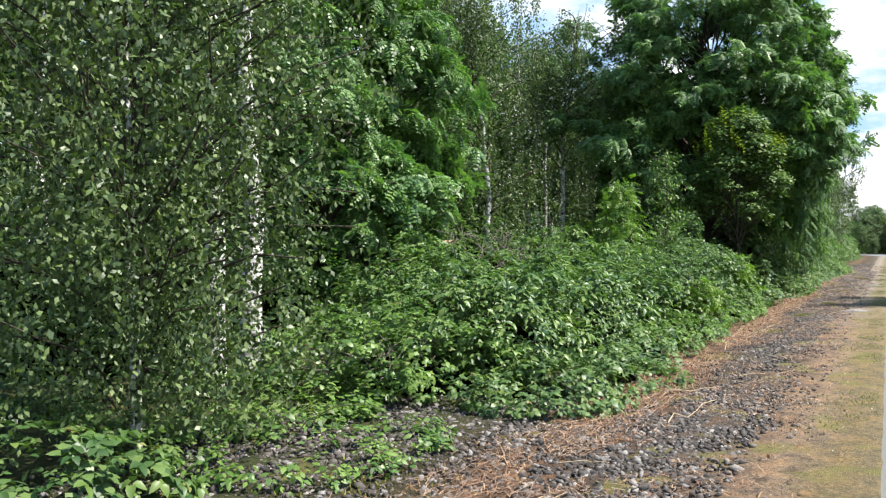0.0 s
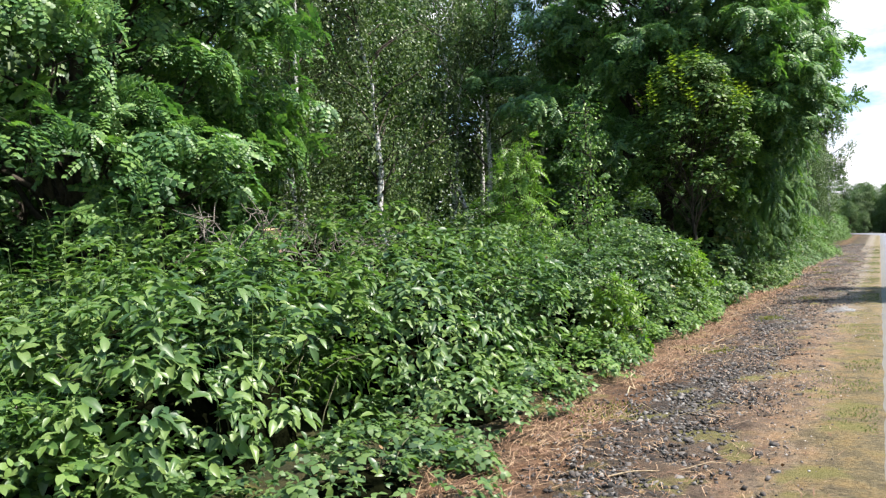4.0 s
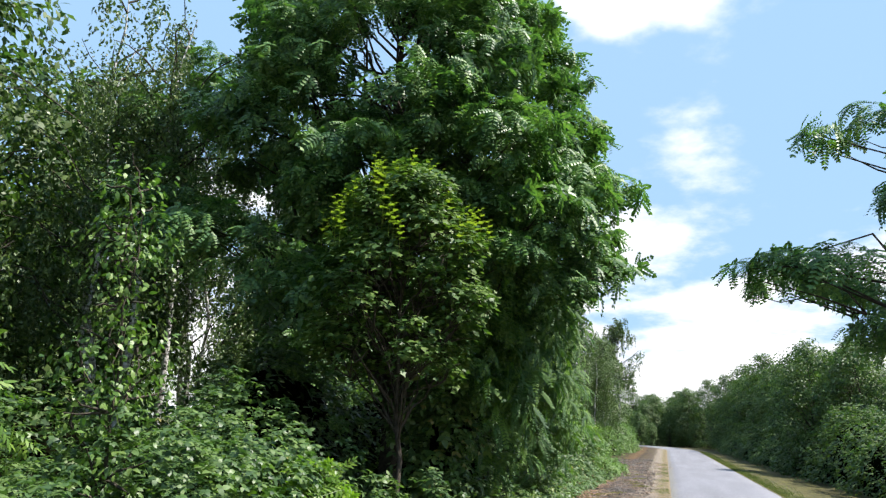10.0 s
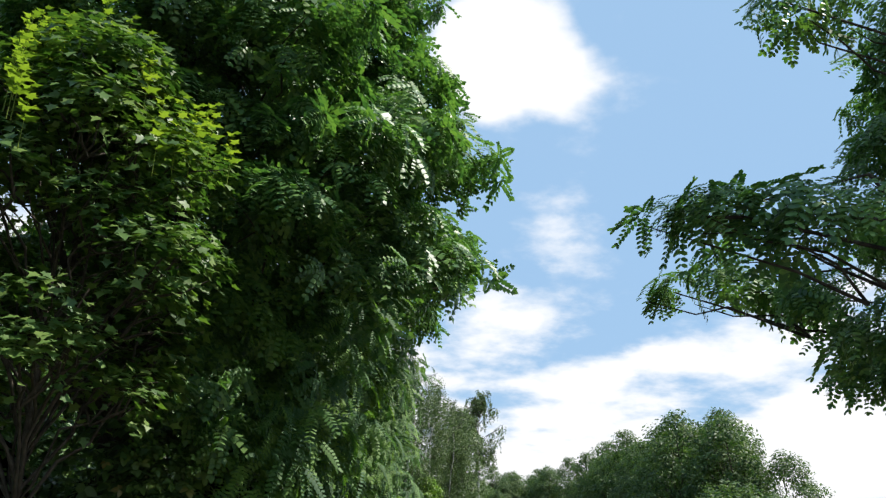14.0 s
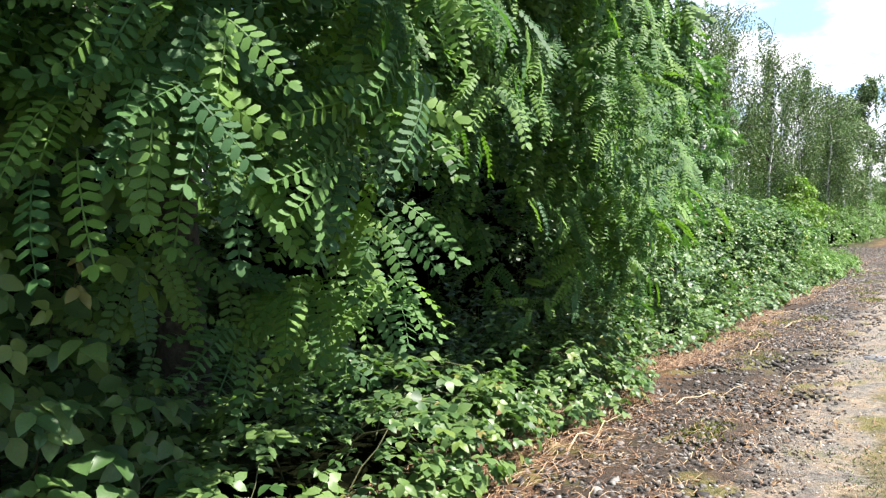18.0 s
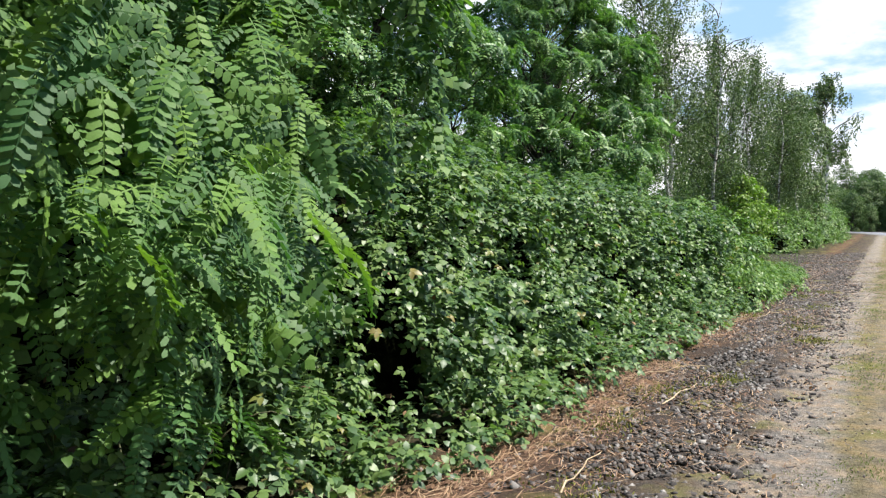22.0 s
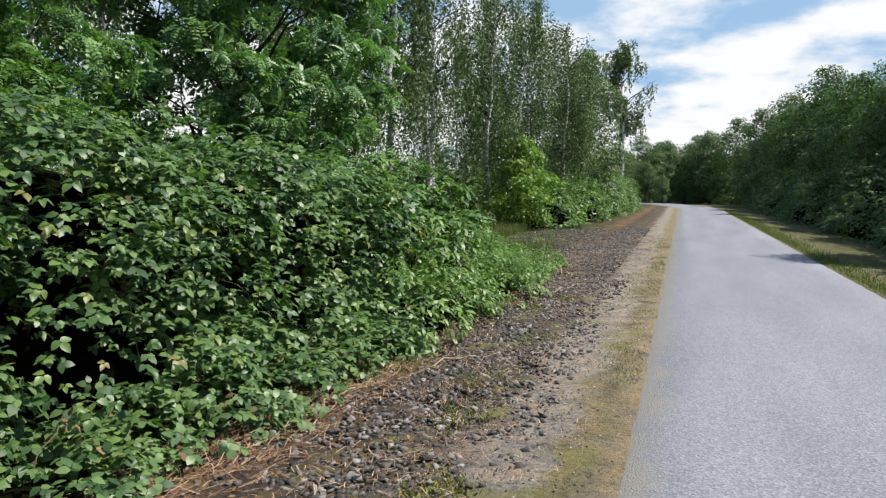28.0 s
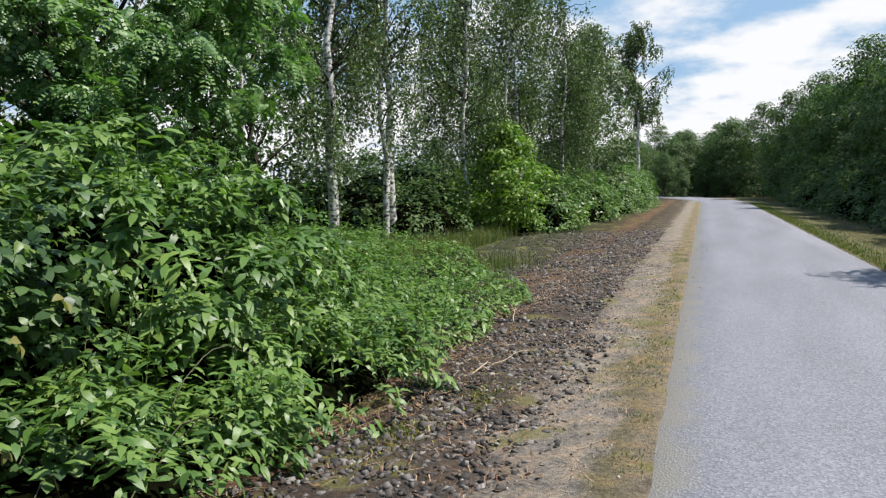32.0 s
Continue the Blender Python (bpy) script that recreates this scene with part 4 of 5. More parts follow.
bush("elder_bush", "tall bush added behind the robinia, keeps its hollow dark", -6.8, 32.4, 1.4, 2.4, 2.9, T_SIMPLE, LEAF_DOGWOOD, 0.13, 240, 21, face=None, shrink=.65)
bush("herb_bush", "low yellow-green herbs along the straw edge", -2.85, 14.6, 0.5, 2.6, 0.4, T_SIMPLE, LEAF_HERB, 0.07, 700, 24)
bush("bramble_bush", "low bramble runners at the foot of the dogwood", -2.75, 9.9, 0.75, 1.1, 0.36, T_BRAMBLE, LEAF_BRAMBLE, 0.1, 360, 35, shrink=.3, dead=10)
bush("bramble_bush", "low bramble runners at the foot of the dogwood", -3.0, 12.3, 0.65, 1.4, 0.38, T_BRAMBLE, LEAF_BRAMBLE, 0.1, 360, 34, shrink=.3, dead=15)
bush("herb_bush", "low yellow-green herbs along the straw edge", -2.8, 19.6, 0.55, 2.8, 0.4, T_SIMPLE, LEAF_HERB, 0.07, 700, 25)
# ---- hedge past the robinia ----
for k, (yy, hh, xx, rx, ry, mt, lf, sz, dn, sg) in enumerate((
        (31.7, 0.9, -3.2, 1.0, 1.6, LEAF_BRAMBLE, T_BRAMBLE, 0.11, 330, 120), (33.1, 3.2, -5.0, 1.9, 1.5, LEAF_BRAMBLE, T_BRAMBLE, 0.105, 430, 160),
        (34.7, 2.8, -4.5, 1.9, 1.6, LEAF_BRAMBLE, T_BRAMBLE, 0.115, 430, 260), (36.5, 2.75, -4.6, 2.0, 1.7, LEAF_BRAMBLE, T_BRAMBLE, 0.12, 430, 260), (38.8, 2.45, -4.6, 2.0, 2.0, LEAF_BRAMBLE, T_BRAMBLE, 0.125, 400, 260),
        (41.4, 2.4, -4.5, 2.0, 2.0, LEAF_BRAMBLE, T_BRAMBLE, 0.13, 400, 260), (44.2, 2.35, -4.3, 2.0, 2.1, LEAF_BRAMBLE, T_BRAMBLE, 0.13, 400, 260),
        (47.0, 2.1, -4.0, 2.0, 1.7, LEAF_HERB, T_LANCE, 0.12, 800, 0), (49.4, 1.2, -4.1, 1.7, 1.6, LEAF_HERB, T_LANCE, 0.09, 900, 0))):
    bush("bramble_bush" if lf is T_BRAMBLE else "herb_bush", BR if lf is T_BRAMBLE else "fresh green leafy bush at the end of the hedge", xx, yy, rx, ry, hh, lf, mt, sz, dn, 30 + k,
         shoots=60, face=(.85, -.3), singles=sg, dead=90 if lf is T_BRAMBLE else 15, pw=2.0, **SH)

# ---- big robinia and what stands round it ----
def curtain(seed, n, y0, y1, z0, z1, x0, bulge, cave=None):
    """Places and turns of robinia sprays that reach towards the lane, in the tree's coordinates."""
    rs = np.random.RandomState(seed)
    y, z = rs.uniform(y0, y1, n), z0 + (z1 - z0) * rs.random_sample(n) ** 0.8
    x = x0 + bulge * (z - z0) / (z1 - z0) + 0.3 * np.sin(y * 2.1 + z * 1.7) - np.abs(rs.normal(0, .35, n))
    P = np.stack([x, y, z], 1)
    if cave is not None:
        P = P[(P[:, 1] > -0.9) | (P[:, 2] > 2.15)]
        P = P[((P[:, 1] > cave[0]) | (P[:, 2] > cave[1])) & ((P[:, 1] > cave[0] + 1.4) | (P[:, 2] > cave[1] - .5))]
    m = len(P)
    nr = unit(np.stack([np.ones(m), rs.normal(-.55, .6, m), rs.normal(.2, .2, m)], 1))
    nn = unit(nr * .9 + UP * .7 + rs.normal(0, .35, (m, 3)))
    dd = unit(nr * .8 + np.stack([rs.normal(0, .4, m), rs.normal(-.15, .6, m), rs.normal(-.5, .4, m)], 1))
    return P, frames_of(nn, dd)


RX, RY = -5.1, 28.6
P, R = curtain(2, 420, -2.6, 5.0, 3.0, 6.6, 2.0, 0.5)
ex = [scatter(*T_TUFT, P, R, np.random.RandomState(8).uniform(.24, .36, len(P)))]
BOUGHS = ((3.9, -.3, 6.0, 1.0), (3.7, 1.0, 4.9, .9), (3.5, -1.8, 4.7, .9), (3.1, -.2, 7.4, 1.0), (2.8, -.1, 8.8, 1.0), (2.0, .3, 10.2, 1.1), (-4.3, -.4, 9.2, 1.1), (-4.3, -1.6, 7.6, 1.2), (-3.6, -2.6, 5.6, 1.2),
          (-2.0, -3.6, 4.6, 1.2), (-.6, -3.4, 3.9, 1.0), (2.6, -2.6, 6.4, 1.1), (1.4, -3.2, 7.0, 1.2), (-.8, -3.0, 8.4, 1.2), (1.7, -2.4, 8.8, 1.1), (.2, -1.6, 11.0, 1.1), (3.4, 2.4, 5.8, 1.0), (2.8, 3.6, 4.8, 1.0), (3.2, 2.0, 7.2, 1.0),
          (1.5, -3.0, 5.2, 1.1), (.4, -3.4, 5.8, 1.1), (-1.6, -3.2, 6.8, 1.2),
          (3.3, -2.9, 5.0, .85), (2.9, -3.3, 4.2, .75), (3.5, -2.1, 3.9, .75), (2.9, -3.3, 6.1, .9), (3.9, -1.2, 4.4, .8), (3.8, -2.0, 5.6, .8))
robinia = tree("robinia_tree", "tall robinia with feathery drooping dark green foliage", RX, RY, 12.0, 3.9, T_TUFT, LEAF_ROBINIA, 0.29, 50, 120, 51, base=0.22, trunk_r=0.2,
               clump_r=0.95, droop=0.55, up=0.9, flat=0.62, shape=0.45, extra=ex, twigs=2, hidden=(1, -2.6), floor=0.36, dome=True, keep_in=0.45, boughs=BOUGHS)
P, R = curtain(3, 800, -3.3, 4.6, 1.0, 4.6, 2.65, 0.35, cave=(0.5, 2.0))
V, T = scatter(*T_TUFT, P, R, np.random.RandomState(4).uniform(.22, .31, len(P)))
low_part = part("low_foliage", np_mesh("robinia_low_foliage", V, T, LEAF_ROBINIA_SHADED), robinia, "low sprays of feathered leaves, darker green for the shade under the crown")
# feathered leaves nearest to the lane, one by one, in tiers along the drooping twig ends
frond_mesh = np_mesh("frond", T_ROB_NEAR[0], T_ROB_NEAR[1], LEAF_ROBINIA_ONE)
rs = np.random.RandomState(6)
P, R = curtain(7, 250, -2.6, 3.4, 1.3, 4.0, 3.25, 0.2, cave=(0.4, 1.95))
keep = (P[:, 1] < -1.0) | (P[:, 1] > 0.9) | (P[:, 0] < 3.15)
P, R = P[keep], R[keep]
P2, R2 = curtain(9, 40, 1.5, 3.3, 0.75, 2.2, 2.75, 0.3)
P3, R3 = curtain(11, 22, -2.6, -1.5, 1.75, 2.6, 3.4, 0.0)
P4, R4 = curtain(13, 14, -2.0, -1.0, 0.95, 1.7, 2.75, 0.3)
near = len(P) + len(P2)
P, R = np.concatenate([P, P2, P3, P4]), np.concatenate([R, R2, R3, R4])
for k in range(len(P)):
    for q in range(6):
        ob = new("frond", frond_mesh)
        ob.parent = low_part
        s = rs.uniform(.2, .3) if k < near else rs.uniform(.32, .44)
        side = 1 if q % 2 else -1
        turn = pose(0, .06 * q - .15, .015 * q, rs.uniform(-22, 10), rs.uniform(-18, 18), side * (62 - 9 * q) + rs.uniform(-9, 9))
        ob.matrix_basis = Matrix.Translation(P[k] + rs.normal(0, .03, 3)) @ Matrix(R[k].tolist()).to_4x4() @ turn @ Matrix.Diagonal((s, s, s, 1))

tree("robinia_tree", "robinia with branches that overhang the lane", 6.4, 25.2, 8.8, 3.3, T_TUFT_NEAR, LEAF_ROBINIA, 0.31, 56, 60, 52, base=0.3, trunk_r=0.18, clump_r=0.9, droop=0.5, up=0.7, flat=0.5, shape=0.6, twigs=2, hidden=(-1, -0.3), dome=True,
     boughs=((-5.3, -1.2, 3.75, .28), (-4.9, -1.1, 3.85, .4), (-4.3, -1.1, 3.8, .55), (-4.4, -1.3, 5.4, .3), (-3.8, -1.2, 5.6, .45), (-4.75, 1.9, 4.05, .36), (-4.2, 1.8, 4.15, .5), (-3.4, 1.5, 3.9, .7), (-3.5, -.6, 3.1, .6), (-2.9, -.4, 4.8, .8), (-3.1, -1.2, 3.5, .8),
             (-2.9, .6, 3.0, .8), (-2.6, -1.0, 6.4, .7), (-2.4, .8, 5.2, .9), (-2.6, -1.4, 3.4, .9), (-2.2, -.4, 4.2, 1.0), (-2.4, -1.2, 2.8, .7)))
maple = tree("maple_shrub", "young maple with yellow-green shoot tips", -3.5, 24.2, 5.2, 1.25, T_LOBED, LEAF_MAPLE, 0.085, 230, 58, 53, base=0.46, up=1.5, droop=0.1, trunk_r=0.05, clump_r=0.42, shape=0.5, dome=True, flat=0.8)
rs = np.random.RandomState(12)
for k in range(70):
    a, r, z = rs.uniform(0, 6.3), 1.25 * math.sqrt(rs.random_sample()), rs.uniform(5.05, 5.35)
    z -= 0.7 * r * r
    p = np.array([math.cos(a) * r, math.sin(a) * r, z])
    q = np.linspace(0, 1, 9)[:, None]
    Q = p + UP * rs.uniform(.25, .5) * q
    az = np.arange(9) * 2.4
    d = np.stack([np.cos(az), np.sin(az), np.full(9, .3)], 1)
    V, T = join([scatter(*T_LOBED, Q, frames_of(d * (-.4, -.4, 1) + UP, d), np.linspace(.12, .07, 9)), tube(np.stack([p - UP * .2, Q[-1]]), [.004, .002], 3)])
    part("shoot_tip", np_mesh("maple_shoot", V, T, LEAF_YOUNG), maple, "yellow-green young shoot")
tree("rowan_sapling", "leafy sapling with feathered leaves", -4.95, 17.9, 2.9, 0.75, T_ROWAN, LEAF_ROWAN, 0.24, 30, 24, 54, base=0.25, trunk_r=0.03, clump_r=0.4)
tree("vine_sapling", "thin sapling overgrown with a climbing vine", -4.35, 19.3, 3.7, 0.35, T_SIMPLE, LEAF_HERB, 0.065, 110, 17, 55, base=0.25, trunk_r=0.025, clump_r=0.36, droop=1.2)
tree("bright_sapling", "low bright green sapling with feathered leaves", -2.95, 20.4, 1.3, 0.32, T_ROWAN, LEAF_BRIGHT, 0.26, 16, 20, 56, base=0.15, trunk_r=0.012, clump_r=0.2, droop=0.2)
tree("bright_sapling", "low bright green sapling with feathered leaves", -2.8, 15.6, 0.95, 0.28, T_ROWAN, LEAF_BRIGHT, 0.22, 14, 16, 57, base=0.15, trunk_r=0.012, clump_r=0.2, droop=0.2)

# ---- birches ----
WB = "slender birch with white bark and hanging grey-green leaves"
birch("birch_tree", "white-barked birch beside the bramble", -6.8, 8.1, 10.0, 1.9, 61, strands=420, per=20, base=0.5, trunk_r=0.16)
birch("birch_tree", "white-barked birch with leaning trunk", -6.6, 7.3, 9.5, 1.7, 62, strands=320, per=20, base=0.52, trunk_r=0.14)
birch("birch_tree", "young birch with dense foliage down to the ground", -5.1, 4.95, 7.5, 2.0, 63, strands=2600, per=34, base=0.02, trunk_r=0.05, leaf_size=0.055, lean=0.1)
for k, (x, y, h, r, tr, n) in enumerate(((-8.6, 60.5, 12, 1.6, .15, 1), (-7.8, 62.6, 12, 1.8, .13, 2), (-6.6, 66.0, 11.5, 1.7, .1, 1), (-5.8, 68.8, 10.5, 1.8, .1, 2), (-4.8, 72.5, 9.0, 1.6, .08, 1), (-4.5, 79, 9, 1.9, .08, 1), (-7.4, 73, 11, 2, .1, 2),
                                         (-11.0, 19.5, 10, 1.8, .09, 2), (-13.0, 22.2, 11, 2, .12, 1), (-9.6, 21.2, 9.5, 2.0, .1, 1), (-9.8, 26.5, 10.0, 2.2, .1, 2), (-12.5, 33.0, 11.0, 2.2, .1, 2))):
    birch("birch_tree", WB, x, y, h, r, 70 + k, strands=500 if y > 50 else 620, per=17 if y > 50 else 26, leaf_size=0.095 if y > 50 else 0.075, trunks=n, trunk_r=tr, hang=2.1 if y > 50 else 1.5, base=0.26)
birch("birch_tree", "tall birch that stands above the far bend", -5.5, 116, 15.5, 3.0, 69, strands=800, per=12, leaf_size=0.22, trunk_r=0.2, hang=1.1, base=0.35)
for k, (x, y, h, r) in enumerate(((-9.6, 53.2, 10.5, 3.2), (-10.5, 44.5, 10.5, 3.2), (-10.5, 37.5, 9.5, 3.0), (-10.2, 13.6, 9.5, 2.8))):
    tree("robinia_tree", "dark robinia at the edge of the wood", x, y, h, r, T_TUFT, LEAF_ROBINIA, 0.31, 40, 95, 80 + k, base=0.06, hidden=(1, -0.6), keep_in=.4, trunk_r=0.16, clump_r=1.0, shape=0.6, droop=0.5, up=0.8, flat=0.6, dome=True)

# ---- the wood further in: a few trees, copied about ----
rs = np.random.RandomState(5)
far_birch = [birch("birch_tree", WB, -15 - 2 * k, 34 + 13 * k, 10 + k, 1.9, 90 + k, strands=260, per=17, leaf_size=0.115, group="birches in the wood", far=True) for k in range(3)]
far_broad = [tree("woodland_tree", "leafy broad-leaved tree in the wood", -16 - 2 * k, 8 + 14 * k, 7.5 + k, 2.6, T_FLAT, LEAF_FAR, 0.2, 230, 50, 95 + k, base=0.03, dome=True, group="trees in the wood",
                  clump_r=1.05, shape=0.5, far=True, twigs=1) for k in range(3)]
low = [bush("woodland_bush", "leafy undergrowth bush at the edge of the wood", -9.5, 30 + 5 * k, 1.9, 2.2, 1.6 + .3 * k, T_SIMPLE, LEAF_FAR, 0.12, 170, 100 + k, group="undergrowth", shoots=25, shrink=.6, face=None) for k in range(3)]
for k in range(34):
    y = -6 + 104 * (k + rs.random_sample()) / 34
    if y > 68 and k % 2:
        continue                              # sky shows between the far birches
    leafy = rs.random_sample() > (0.8 if y < 34 else 0.5)
    src = (far_broad if leafy else far_birch)[k % 3]
    copy_thing(src, pose(rs.uniform(-17, -11.5) - (3.5 if leafy and y < 34 else 0), y, -0.1, 0, 0, rs.uniform(0, 360)))
for k in range(24):
    copy_thing(far_broad[k % 3], pose(rs.uniform(-32, -20), -25 + 90 * (k + rs.random_sample()) / 24, -0.1, 0, 0, rs.uniform(0, 360)))
for k in range(12):
    copy_thing(far_broad[k % 3], pose(rs.uniform(-20, -14.5), 4 + 30 * (k + rs.random_sample()) / 12, -0.1, 0, 0, rs.uniform(0, 360)) @ Matrix.Scale(1.15, 4))
for k in range(40):
    y = -4 + 98 * (k + rs.random_sample()) / 40
    x = rs.uniform(-11, -7.6) if not 52 < y < 62 else rs.uniform(-14, -11)
    copy_thing(low[k % 3], pose(x, y, -0.1, 0, 0, rs.uniform(0, 360)))
for k in range(18):
    copy_thing(low[k % 3], pose(rs.uniform(-15, -9), 64 + 34 * (k + rs.random_sample()) / 18, -0.1, 0, 0, rs.uniform(0, 360)) @ Matrix.Scale(1.35, 4))
for x, y in ((-8.6, 36.0), (-7.6, 40.5), (-9.4, 31.5)):
    copy_thing(far_birch[1], pose(x - 3, y, -0.1, 0, 0, 50 * y))
# right of the lane and across the bend
for k in range(34):
    y = 52 + 60 * k / 34 + rs.uniform(-1, 1)
    copy_thing(far_broad[k % 3], pose(rs.uniform(8.2, 10.5), y, -0.1, 0, 0, rs.uniform(0, 360)) @ Matrix.Scale(rs.uniform(.5, .68) + 0.006 * (y - 52), 4))
for k in range(40):
    copy_thing(far_broad[k % 3], pose(-28 + 48 * k / 40 + rs.uniform(-1, 1), rs.uniform(121, 142), -0.1, 0, 0, rs.uniform(0, 360)) @ Matrix.Scale(rs.uniform(.55, .85), 4))
for k in range(17):
    copy_thing(far_broad[k % 3], pose(-24 + 2.2 * k + rs.uniform(-1, 1), rs.uniform(118, 126), -0.1, 0, 0, rs.uniform(0, 360)) @ Matrix.Scale(rs.uniform(.3, .6), 4))
for k in range(18):
    x, y, a = lane_mid(92 + 3.2 * k)
    d = rs.uniform(5.5, 8.0)
    copy_thing(far_broad[k % 3], pose(x + d * math.cos(a), y + d * math.sin(a), -0.1, 0, 0, rs.uniform(0, 360)) @ Matrix.Scale(rs.uniform(.68, .9), 4))
copy_thing(far_broad[1], pose(6.9, 55.9, -0.1, 0, 0, 40) @ Matrix.Scale(.72, 4))
for k in range(16):
    copy_thing(low[k % 3], pose(rs.uniform(7.4, 8.4), 50 + 3.6 * k, -0.1, 0, 0, rs.uniform(0, 360)) @ Matrix.Scale(1.15, 4))
for k, (x, y, rx, ry, h) in enumerate(((-5.4, 70, 2, 3, 2.0), (-5.0, 77, 2, 4, 2.2), (-4.6, 85, 2, 4, 2.4), (-4.4, 93, 2, 4, 2.6),
                                       (6.6, 31, 1.4, 2.6, 1.4), (6.8, 36, 1.5, 3.0, 1.7), (7.0, 42, 1.6, 3.2, 2.3), (7.2, 48, 1.6, 3.2, 3.0), (6.4, 56, 1.2, 4, 0.9), (6.4, 66, 1.3, 5, 1.2), (6.4, 78, 1.4, 6, 1.6), (6.4, 92, 1.4, 7, 2))):
    bush("hedge_bush", "green bush along the wayside verge", x, y, rx, ry, h, T_SIMPLE, LEAF_FAR if x > 0 else LEAF_HERB, 0.12, 230, 110 + k, face=(-.7 if x > 0 else .7, -.6), shoots=30)

bush("herb_bush", "low creeping herbs under the young birch", -4.4, 5.7, 1.5, 1.2, 0.16, T_SIMPLE, LEAF_HERB, 0.06, 520, 26, shrink=.1)
bush("herb_bush", "low creeping herbs under the white birches", -6.0, 6.8, 1.8, 1.6, 0.3, T_SIMPLE, LEAF_HERB, 0.08, 380, 27, shrink=.15)
for k, (x, y, rx, ry, h) in enumerate(((-2.5, 45.0, .9, 1.6, .75), (-2.5, 47.4, 1.0, 1.6, .7), (-2.7, 49.6, 1.0, 1.5, .5), (-2.9, 52.0, 1.1, 1.4, .35))):
    bush("herb_bush", "low fresh herbs at the foot of the bramble hedge", x, y, rx, ry, h, T_LANCE, LEAF_HERB, 0.085, 620, 150 + k, shrink=.5, depth=.25, shoots=25)
for k, (x, y, rx, ry, h) in enumerate(((-2.75, 34.6, .6, 1.5, .32), (-2.75, 37.0, .6, 1.5, .36), (-2.7, 39.4, .6, 1.5, .34), (-2.65, 41.6, .65, 1.4, .4), (-2.6, 43.4, .7, 1.2, .42))):
    bush("bramble_bush", "low bramble runners at the foot of the hedge", x, y, rx, ry, h, T_BRAMBLE, LEAF_BRAMBLE, 0.11, 270, 160 + k, shrink=.4, depth=.25, dead=60)
# ---- clearing past the hedge ----
HB = "low pale green bramble and herbs in the clearing"
for k, (x, y, rx, ry, h) in enumerate(((-4.1, 51.6, 1.5, 1.4, .5), (-4.7, 54.6, 1.7, 1.6, .35), (-6.2, 58.2, 1.9, 1.6, .4), (-5.6, 52.9, 1.8, 1.7, .65), (-7.0, 55.5, 2.0, 2.4, .7), (-9.0, 51.0, 2.4, 2.0, 1.1), (-7.6, 47.0, 1.8, 3.0, 1.5), (-8.4, 59.5, 2.0, 2.0, .6))):
    bush("herb_bush", HB, x, y, rx, ry, h, T_SIMPLE, LEAF_HERB, 0.09, 420, 130 + k, face=(.6, -.6), shoots=20, shrink=.3)
tree("hazel_bush", "fresh yellow-green bush in front of the birches", -5.6, 66.5, 3.2, 1.4, T_SIMPLE, LEAF_BRIGHT, 0.13, 210, 32, 140, base=0.1, trunk_r=0.04, clump_r=0.55, dome=True)
tree("willow_tree", "grey-green round-crowned willow beside the lane", -5.3, 84.0, 9.2, 2.3, T_SIMPLE, LEAF_BIRCH, 0.16, 260, 60, 141, base=0.08, trunk_r=0.12, clump_r=0.85, dome=True, shape=0.6)


def blades(name, label, rs, P, h, wdt, mat, lean=0.5):
    """Grass: one bent blade of three triangles at every place."""
    m = len(P)
    a = rs.uniform(0, 2 * np.pi, m)
    side = np.stack([np.cos(a), np.sin(a), np.zeros(m)], 1)
    b = rs.uniform(0, 2 * np.pi, m)
    tip = np.stack([np.cos(b), np.sin(b), np.zeros(m)], 1) * (lean * h * rs.random_sample(m))[:, None] + UP * (h * rs.uniform(.6, 1.1, m))[:, None]
    w = (wdt * rs.uniform(.7, 1.3, m))[:, None]
    V = np.stack([P - side * w, P + side * w, P + tip * .55 + UP * (.1 * h)[:, None] - side * w * .7, P + tip * .55 + UP * (.1 * h)[:, None] + side * w * .7, P + tip], 1)
    t = np.array([(0, 1, 3), (0, 3, 2), (2, 3, 4)])
    T = t[None] + (np.arange(m) * 5)[:, None, None]
    return tagged(new(name, np_mesh(name, V.reshape(-1, 3), T.reshape(-1, 3), mat)), label, "grass", kind="stuff")


def on_ground(x, y):
    d = np.maximum(np.maximum(-x, x - 3.0), 0)
    return np.stack([x, y, -0.1 * np.minimum(d / 2.2, 1) + 0.004], 1)


rs = np.random.RandomState(21)
n = 26000
y = -1 + 62 * rs.random_sample(n); x = 0.1 - np.abs(rs.normal(0, .28, n))
k = vnoise(np.stack([x, y * .9, x * 0], 1) * 1.3, 4.0) + 0.5 * vnoise(np.stack([x, y, x * 0], 1) * 3.7, 1.0) > 0.05
blades("verge_grass", "short yellowing grass along the edge of the lane", rs, on_ground(x[k], y[k]), rs.uniform(.008, .03, k.sum()), 0.003, GRASS, lean=1.4)
n = 16000
x = rs.uniform(-9.5, -5.0, n); y = 54 + 12 * rs.random_sample(n)
blades("clearing_grass", "tall pale grass in the clearing", rs, on_ground(x, y), rs.uniform(.2, .5, n), 0.006, GRASS)
n = 900
x = rs.normal(-3.6, .5, n); y = rs.normal(57.0, 1.0, n)
blades("grass_tuft", "green grass tuft on the ballast", rs, on_ground(x, y), rs.uniform(.12, .3, n), 0.006, GRASS)
n = 16000
y = rs.uniform(26, 96, n); x = 3.13 + np.abs(rs.normal(0, .35, n))
blades("verge_grass", "short yellowing grass along the edge of the lane", rs, on_ground(x, y), rs.uniform(.03, .08, n), 0.007, GRASS)

